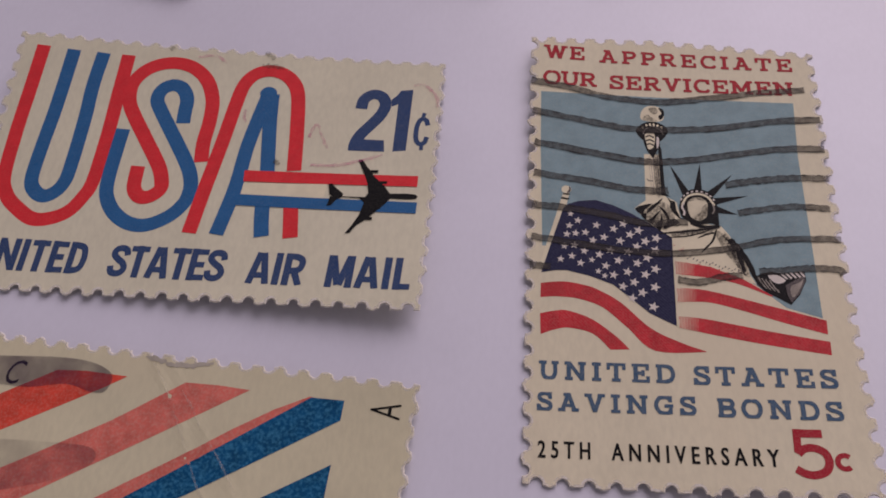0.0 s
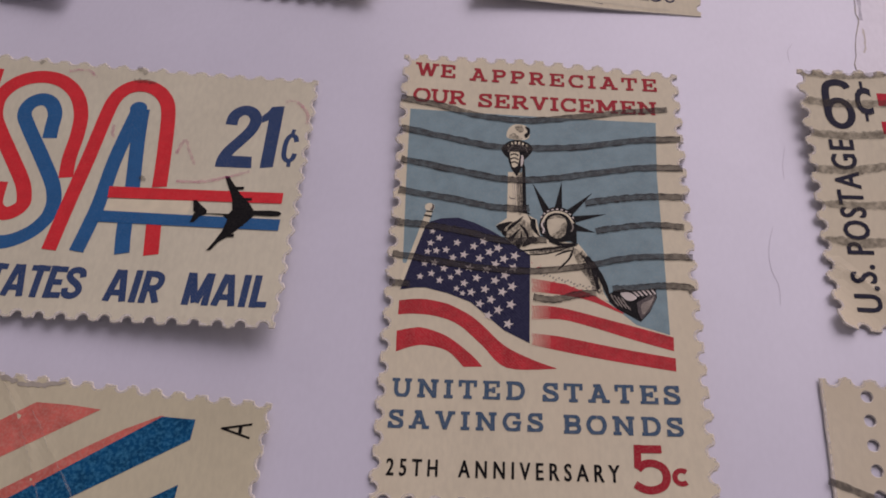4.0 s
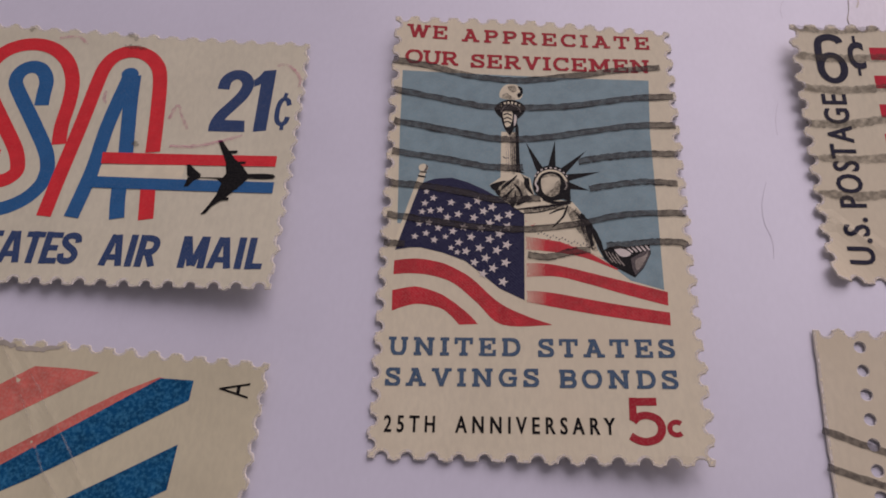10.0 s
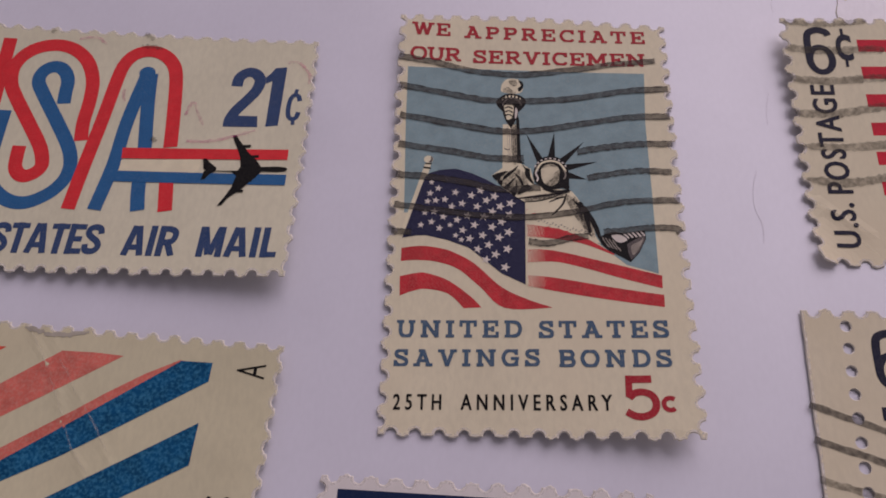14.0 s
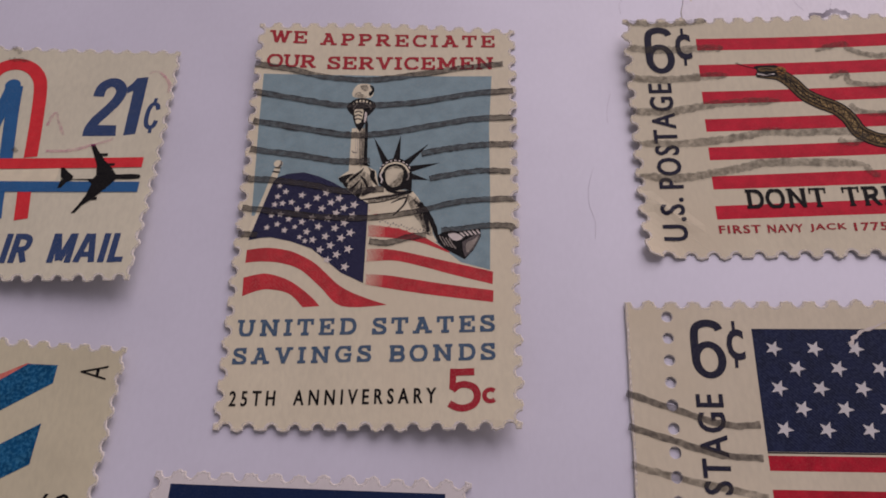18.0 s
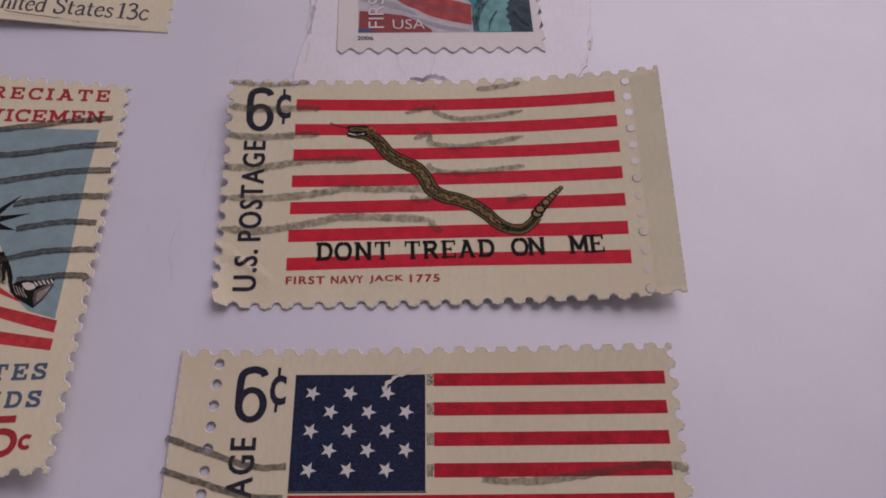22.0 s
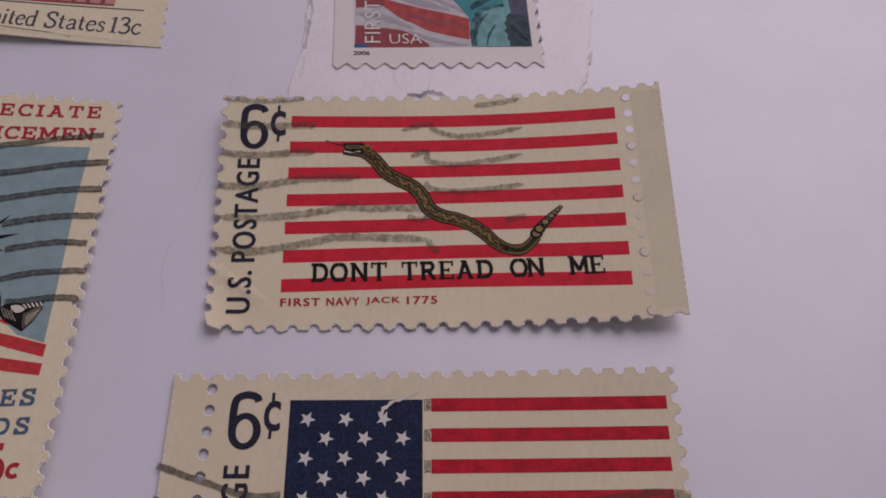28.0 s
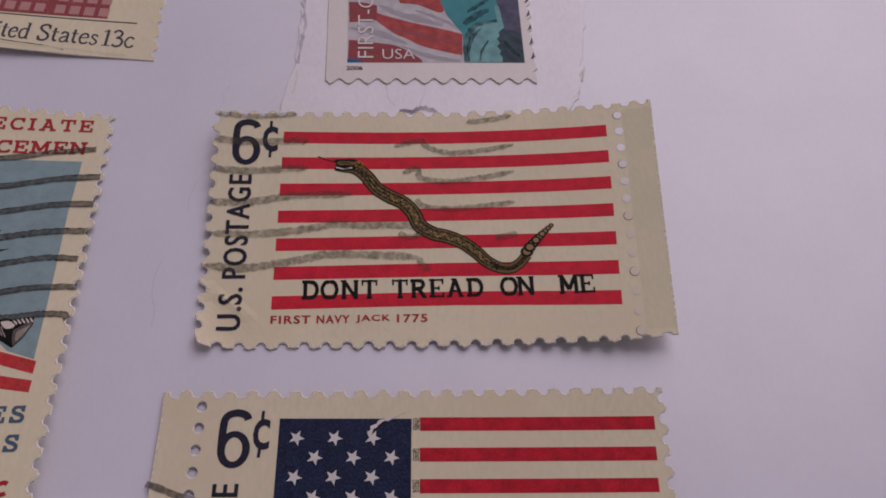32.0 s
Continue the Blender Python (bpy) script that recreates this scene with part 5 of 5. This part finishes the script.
for k, line in enumerate((((3.06, 12.74), (3.45, 12.4), (3.98, 11.96)), ((2.99, 11.08), (3.87, 11.23), (5.04, 11.08)), ((-5.99, 12.04), (-5.68, 12.43)), ((6.04, 0.9), (6.62, 0.61)))):
    printed("postmark_speck", [stroke(curve_through(line, 6), 0.4, 0.6, 85 + k)], M_CANCEL_PALE, am, 12, "small grey postmark speck")

# ---- stamp: air mail with diagonal stripes ----
def fold(x, y):
    a = abs(x - 1.65 - 0.64 * (9 - y) - 0.2 * math.sin(y))
    b = abs(x - 3.3 - 0.80 * (9 - y))
    return 0.055 * math.exp(-(a / 0.4) ** 2) + 0.035 * math.exp(-(b / 0.4) ** 2) + 0.03 * noise.noise(Vector((x * 0.3, y * 0.3, 3)))


ab = stamp("postage_stamp", -41.85, -23.88, -5.3, bent(20, 12.5, 0.2, 0.3, 0.9, 0.2, 0.2, 0, fold),
           "creased cream air mail stamp with diagonal red and blue stripes")
ab_edge = cut_outline([(-20, -12.5), (20.5, -12.5), (20.45, 12.75), (-20, 13.3)], (1, 0.6, 0.85, 1), 5)
paper("paper", [ab_edge], M_PAPER_AGED, ab, cell=0.5)
torn_fringe(ab_edge, ab)
printed("stripe", [[(-19, 4.7), (-12.9, 8.2), (-8.5, 10.85), (-6.1, 11.03), (-2.65, 10.95), (-4.3, 9.85), (-11.8, 5.4), (-19, 1.0)]], M_STRIPE_RED, ab, 2, "worn red diagonal stripe", cell=0.5)
printed("stripe", [[(-15, 0.0), (-10.6, 2.65), (-2.9, 7.35), (2.2, 11.0), (4.9, 11.05), (7.4, 10.95), (1.9, 7.3), (-8.7, 0.4), (-15, -3.4)]], M_STRIPE_PINK, ab, 2, "rubbed pink diagonal stripe", cell=0.5)
printed("stripe", [[(-15, -6.6), (-2.15, 1.7), (4.64, 6.3), (6.73, 7.8), (9.62, 9.65), (12.2, 10.97), (12.6, 10.9), (0.9, 2.4), (-15, -8.2)]], M_STRIPE_PINK, ab, 2, "thin pink diagonal stripe", cell=0.5)
printed("stripe", [[(-15, -8.2), (-0.8, 1.4), (12.3, 10.9), (14.9, 10.93), (14.87, 9.4), (4.6, 2.7), (-0.3, -0.05), (-15, -9.8)]], M_STRIPE_BLUE, ab, 3, "deep blue diagonal stripe", cell=0.5)
printed("stripe", [[(-14, -12.0), (2.9, -1.4), (14.8, 6.08), (14.75, 2.8), (8.5, -0.95), (-9.6, -12.0)]], M_STRIPE_BLUE, ab, 3, "deep blue diagonal stripe", cell=0.5)
printed("stripe", [[(-4.0, -12.0), (14.6, -0.35), (14.5, -4.1), (2.2, -12.0)]], M_STRIPE_BLUE, ab, 3, "deep blue diagonal stripe", cell=0.5)
lettering("A", 17.0, 9.9, 19.3, 11.1, M_BLACK, ab, 4, turn=90, bold=-0.006, name="lettering", label="thin black capital")
lettering("S", 16.55, -0.45, 18.75, 0.75, M_BLACK, ab, 4, turn=90, bold=-0.006, name="lettering", label="thin black capital")
lettering("C", -12.75, 9.3, -11.5, 11.3, M_BLACK, ab, 4, lean=0.2, name="lettering", label="thin black capital")
printed("character_bar", [stroke(curve_through([(-14.5, 11.0), (-13.95, 10.3), (-14.4, 9.4)], 5), 0.16)], M_BLACK, ab, 4)
printed("postmark_smear", [curve_through([(-17, 11.1), (-14.3, 11.4), (-9.4, 11.85), (-6.4, 11.85), (-4.6, 11.4), (-3.8, 10.7), (-4.1, 9.55), (-5.3, 9.4), (-7.4, 9.8), (-10.4, 9.2), (-13.4, 9.1), (-17, 8.2)], 4, True)], M_SMUDGE, ab, 7, "smudged violet grey postmark")
printed("postmark_smear", [curve_through([(-15, 4.2), (-11.5, 4.9), (-7.8, 5.15), (-3.9, 5.2), (-3.2, 4.2), (-4.7, 3.1), (-7.5, 1.9), (-15, 0.2)], 4, True)], M_SMUDGE_FAINT, ab, 7, "faint smudged grey postmark")
for k, line in enumerate((((-1.0, 12.5), (0.5, 10.7), (1.4, 9.4)), ((1.8, 8.7), (2.8, 7.2), (3.7, 5.8)), ((4.1, 5.1), (5.4, 3.05), (7.0, 1.45)), ((2.1, 10.3), (3.5, 8.8), (4.35, 7.4)), ((5.3, 6.6), (6.8, 4.9), (8.1, 3.25)))):
    printed("crease", [stroke(curve_through(line, 7), 0.19, 0.5, 9 + k, lambda s: 0.4 + 0.6 * math.sin(math.pi * s))], M_CREASE, ab, 6, "worn crease with painted highlight", cell=0.5)
for k, line in enumerate((((-1.6, 12.75), (-0.6, 12.55), (0.2, 12.45)), ((0.2, 12.3), (1.4, 12.3), (2.7, 12.45), (4.0, 12.75)))):
    printed("peeled_layer", [stroke(curve_through(line, 5), 0.42, 0.5, 4 + k, lambda s: 0.4 + 0.6 * math.sin(math.pi * s))], M_GREY_PAPER, ab, 4, "peeled grey paper layer")

# ---- stamps of which only an edge comes into view ----
bl = stamp("postage_stamp", -4.9, -44.13, -3.3, bent(12.2, 20, 0.11, 0.35, 0.35, 0, 0), "stamp with a solid navy printed panel")
bl_edge = cut_outline([(-13.0, -20), (11.75, -20), (11.75, 20.25), (-13.0, 20.25)], (1, 1, 1, 1), 7)
paper("paper", [bl_edge], M_WHITE, bl)
torn_fringe(bl_edge, bl)
printed("panel", [box(-11.62, -18.6, 9.8, 19.33)], M_NAVY_SOLID, bl, 1, "solid navy panel")
printed("character_bar", [curve_through([(-10.45, 17.95), (-9.2, 18.02), (-8.5, 17.7), (-8.35, 16.8)], 4) + [(-8.35, 13.0), (-10.5, 13.0)]], M_LIGHT, bl, 2, "pale bar of a large character")

bd = stamp("postage_stamp", 16.35, 26.4, -4.9, bent(24, 20, 0.11, 0, 0, 0, 0, 0, lambda x, y: 1.15 * max(0, min(1.1, -x / 22)) ** 1.6 * max(0, 1 - max(y, 0) / 16)),
           "thirteen cent stamp with a red building, cut edge lifting")
paper("paper", [cut_outline([(-22.3, 0.15), (0, 0.1), (-0.9, 14), (-23.2, 14)], (0, 0.7, 0, 1), 8)], M_PAPER, bd)
for text, x0, x1 in (("United", -19.7, -13.4), ("States", -12.65, -6.3), ("13c", -5.95, -2.5)):
    roman_word(text, x0, x1, 1.62, 2.2, M_SLATE, bd, 2, "navy serif word")
printed("ruled_line", [stroke([(-20.5, 4.85), (-2.75, 5.02)], 0.17)], M_GREY, bd, 2)
building = printed("building", [[(-19.5, 5.1), (-6.0, 5.35), (-6.4, 12.5), (-19.9, 12.3)]], M_BRICK, bd, 2, "red brick building picture")
for i in range(8):
    for j in range(3):
        x, y = -18.4 + 1.55 * i + (0.6 if i > 3 else 0), 5.6 + 1.75 * j
        if x < -6.9:
            printed("window", [[(x - 0.12, y), (x + 0.95, y), (x + 0.95, y + 1.2), (x - 0.12, y + 1.2)]], M_BRICK_PALE, bd, 3, parent=building)
printed("torn_layer", [stroke(curve_through([(-17.5, 1.35), (-14.5, 1.1), (-11.5, 0.95), (-9.5, 0.62)], 7), 0.10, 0.7, 6)], M_GREY, bd, 2)
printed("worn_fibres", [stroke(curve_through([(-20, 1.0), (-14, 0.75), (-9, 0.8), (-3, 0.5)], 7), 0.22, 0.8, 5)], M_GUM, bd, 2)

edge_a = stamp("postage_stamp", -26.0, 29.0, -4.6, bent(11, 14, 0.11, 0.2, 0.2, 0.2, 0.2, 0, lambda x, y: 1.2 * max(0, (x + 11) / 22) ** 2 * max(0, 1 - max(y, 0) / 14)), "cream stamp with perforated lower edge")
paper("paper", [cut_outline([(-10.9, 0), (10.9, 0), (10.9, 14), (-10.9, 14)], (1, 1, 1, 1), 9)], M_PAPER, edge_a)
edge_b = stamp("postage_stamp", -58.0, 29.5, -7.0, bent(13, 14, 0.11, 0.2, 0.2, 0.2, 0.2, 0, lambda x, y: 1.4 * max(0, (x + 12) / 24) ** 2 * max(0, 1 - max(y, 0) / 14)), "pale stamp with a straight cut lower edge")
paper("paper", [cut_outline([(-12.5, 0), (12.2, 0), (12.4, 12), (-12.5, 12)], (0, 0, 0, 0), 10)], M_WHITE, edge_b)

# ---- torn piece of envelope with a first-class stamp on it ----
rnd = random.Random(11)
SURFACES["envelope_piece"] = lambda x, y: 0.10 + 0.02 * noise.noise(Vector((x * 0.25, y * 0.25, 1)))
torn = []
for p, q in (((29.4, 18.6), (58.5, 18.3)), ((58.5, 18.3), (60.9, 21.2)), ((60.9, 21.2), (63.6, 36.0)), ((63.6, 36.0), (63.0, 60.0)), ((63.0, 60), (32, 60)), ((32.0, 60.0), (31.6, 34)), ((31.6, 34.0), (31.1, 26)), ((31.1, 26), (29.4, 18.6))):
    n = max(2, int(math.dist(p, q) / 0.7))
    torn += [(p[0] + (q[0] - p[0]) * i / n + rnd.gauss(0, 0.11), p[1] + (q[1] - p[1]) * i / n + rnd.gauss(0, 0.11)) for i in range(n)]
env = tagged(new("envelope_piece"), "torn white envelope piece under a modern stamp", "paper scrap")
env.empty_display_size = 0.005
paper("paper", [torn], M_ENVELOPE, env, thick=0.08)
for k, line in enumerate((((31.9, 36), (31.8, 33.0), (32.0, 31), (31.6, 29.0), (31.4, 26)), ((31.3, 25), (31.2, 23.2), (30.9, 22)), ((62.1, 25.2), (61.6, 23.4)), ((61.2, 22), (60.4, 21.2)))):
    printed("torn_fibre", [stroke(curve_through(line, 6), 0.32 if k < 1 else 0.15, 0.9, 90 + k)], M_FLAG_SHADE if k < 1 else M_FIBRE, env, 1.5, "frayed grey torn edge")
printed("postmark_speck", [stroke(curve_through([(41.9, 19.25), (42.6, 19.7), (43.3, 19.5), (44.2, 19.95), (45.1, 19.8), (45.9, 19.3)], 6), 0.55, 0.5, 8)], M_SMUDGE, env, 3, "violet grey postmark speck")

for line in (((40.64, 22.91), (40.89, 21.29), (41.6, 20.19)), ((44.76, 22.84), (44.53, 21.59), (44.07, 20.29))):
    printed("faint_line", [stroke(curve_through(line, 6), 0.03)], M_HAIR, env, 2)

li = stamp("postage_stamp", 34.36, 23.2, -0.5, lambda x, y: 0.23 + 0.03 * max(0, 1 - y / 6), "modern first-class stamp with a flag and teal statue")


def wavy_cut(x0, x1, y, n):
    return [(x0 + (x1 - x0) * i / (6 * n), y - 0.37 * math.cos(2 * math.pi * i / 6)) for i in range(6 * n + 1)]


paper("paper", [[(0.0, 0.5)] + wavy_cut(0.4, 22.3, 0.36, 11) + [p for k in range(13) for p in ((22.35, 1.0 + 1.86 * k), (22.0, 1.5 + 1.86 * k), (22.45, 2.0 + 1.86 * k))] + [(22.4, 25.2), (0.2, 25.2)]], M_WHITE, li)
photo = printed("picture", [box(2.2, 2.75, 21.25, 23.5)], M_FLAG_WHITE, li, 1, "picture of a waving flag and teal statue")
for dark, top, low in ((0, [(4.6, 10.3), (5.41, 9.79), (7.95, 8.84), (10.48, 8.06), (13.0, 7.36), (14.69, 6.76)], [(5.0, 9.0), (5.72, 8.26), (7.29, 6.82), (8.53, 6.15), (10.08, 5.14), (12.56, 4.3), (14.54, 3.79)]),
                       (1, [(2.34, 5.95), (5.39, 5.51), (7.26, 5.17), (8.5, 4.5), (10.03, 3.26), (10.2, 2.79)], [(2.25, 2.79), (10.15, 2.78)]),
                       (1, [(2.3, 11.4), (4.0, 11.3), (5.4, 10.9)], [(2.37, 8.45), (5.09, 8.69), (5.4, 9.0)]),
                       (0, [(7.0, 13.6), (9.0, 12.6), (12.6, 12.2)], [(7.99, 11.25), (9.93, 11.0), (12.14, 9.92), (12.79, 10.09)]),
                       (0, [(2.3, 16.8), (6.0, 16.0), (11.0, 14.9)], [(2.3, 13.9), (6.0, 13.2), (11.0, 13.6)])):
    printed("stripe", [between(top, low)], M_BRICK if dark else M_FLAG_RED, li, 2.3 if dark else 2)
for k, (w, line) in enumerate(((0.8, ((2.4, 7.6), (4.6, 7.2), (6.6, 6.4), (8.6, 5.3))), (0.6, ((8.0, 5.1), (10.2, 3.9), (12.4, 3.3), (14.3, 3.0))), (0.9, ((5.6, 10.9), (7.6, 9.7), (10.0, 8.9), (12.6, 8.0))), (0.5, ((9.6, 10.2), (11.2, 9.5), (13.2, 8.4), (14.4, 7.4))), (0.5, ((6.8, 7.4), (9.0, 7.0), (11.5, 6.2), (14.2, 5.4))))):
    printed("flag_shade", [stroke(curve_through(line, 6), w, 0.3, 50 + k, lambda s: 0.3 + 0.7 * math.sin(math.pi * s))], M_FLAG_SHADE, li, 2.6 + 0.1 * k)
printed("flag_corner", [[(2.2, 2.79), (2.2, 3.3), (3.3, 3.2), (4.0, 2.79)]], M_AIR_BLUE, li, 3)
printed("backdrop_panel", [[(14.72, 2.78), (14.7, 6.9), (13.1, 9.5), (12.5, 11.3), (12.2, 23.4), (21.2, 23.4), (21.2, 2.78)]], M_TEAL, li, 3, "teal picture ground")
printed("dark_panel", [[(18.6, 12.5), (19.0, 10.2), (19.3, 7.5), (21.2, 6.6), (21.2, 15.0), (18.4, 15.0)]], M_VIOLET, li, 4)
printed("statue_shape", [curve_through([(14.75, 2.8), (14.78, 5.2), (15.3, 6.9), (16.0, 8.0), (17.2, 8.6), (18.5, 8.5), (19.1, 7.6), (18.7, 5.4), (18.9, 2.8)], 4)], M_TEAL_PALE, li, 5, "plain pale teal statue shape")
printed("raised_arm", [curve_through([(14.4, 7.9), (15.7, 9.4), (17.3, 10.5), (18.3, 11.4), (18.9, 10.6), (18.0, 9.6), (17.4, 9.0), (15.9, 8.2)], 4, True)], M_TEAL, li, 5.3)
printed("light_fold", [curve_through([(18.5, 10.8), (18.95, 10.8), (19.15, 9.2), (19.3, 7.6), (18.95, 7.3), (18.6, 9.0)], 4, True)], M_TEAL_PALE, li, 5.6)
printed("drape", [curve_through([(19.15, 7.5), (18.7, 7.0), (18.75, 6.5), (18.45, 6.1), (18.7, 5.5), (18.4, 5.0), (18.75, 4.4), (18.6, 3.9), (18.9, 3.5), (18.8, 2.8)], 3) + [(21.2, 2.79), (21.2, 6.75), (20.2, 7.3)]], M_TEAL_DARK, li, 5.6)
for k, (w, line) in enumerate(((0.7, ((14.9, 2.9), (14.95, 5.2), (15.5, 6.9), (16.4, 8.1), (18.6, 8.7))), (0.45, ((15.2, 2.9), (15.25, 4.6), (15.8, 6.4), (16.8, 7.6))), (0.9, ((14.9, 8.2), (16.2, 9.3), (17.8, 10.4))), (0.5, ((15.4, 9.9), (16.6, 10.9), (18.0, 12.0))),
                               (0.6, ((13.4, 12.0), (14.8, 13.2), (16.2, 15.0))), (0.5, ((19.2, 5.8), (19.9, 4.6), (20.8, 3.6))), (0.25, ((16.4, 3.0), (16.7, 4.4), (17.5, 5.9))))):
    printed("shade_stroke", [stroke(curve_through(line, 6), w, 0.35, 12 + k, lambda s: 0.45 + 0.55 * math.sin(math.pi * s))], M_TEAL_SHADE, li, 6 + 0.3 * k)
lettering("FIRST-CLASS", 3.3, 3.4, 5.0, 17.6, M_WHITE, li, 10, turn=90, bold=-0.008, label="white upright words")
lettering("USA", 5.95, 3.25, 9.4, 4.6, M_WHITE, li, 10, bold=-0.008, label="white capitals")
lettering("2006", 2.1, 1.75, 3.85, 2.3, M_BLACK, li, 2, bold=0.02, label="tiny black year")
for k in range(5):
    printed("edge_ink", [[(21.9, 3.2 + 2.02 * k), (22.35, 3.6 + 2.02 * k), (22.3, 4.3 + 2.02 * k)]], M_VIOLET, li, 2)


# ---- stray fibres on the sheet ----
def fibre(points, label, width=0.024):
    line = curve_through(points, 8)
    verts, faces = [], []
    for i, (x, y) in enumerate(line):
        a, b = line[max(i - 1, 0)], line[min(i + 1, len(line) - 1)]
        d = Vector((b[0] - a[0], b[1] - a[1], 0)).normalized()
        side = Vector((-d.y, d.x, 0))
        for k in range(4):
            w = math.pi / 2 * k
            verts.append((x + side.x * width / 2 * math.cos(w), y + side.y * width / 2 * math.cos(w), width / 2 + 0.003 + width / 2 * math.sin(w)))
        if i:
            faces += [((i - 1) * 4 + k, (i - 1) * 4 + (k + 1) % 4, i * 4 + (k + 1) % 4, i * 4 + k) for k in range(4)]
    tagged(link("hair_fibre", verts, faces, M_HAIR, None), label, "fibre")


fibre([(19.7, 3.2), (19.1, 1.3), (19.0, -0.6), (19.4, -2.2), (19.25, -3.9)], "fine grey fibre lying on the white sheet")
fibre([(22.0, 11.4), (21.5, 9.6), (21.4, 8.0)], "thin pale fibre lying on the white sheet", 0.022)
fibre([(24.5, 23.2), (23.9, 22.2), (23.9, 20.9)], "thin pale fibre lying on the white sheet", 0.022)
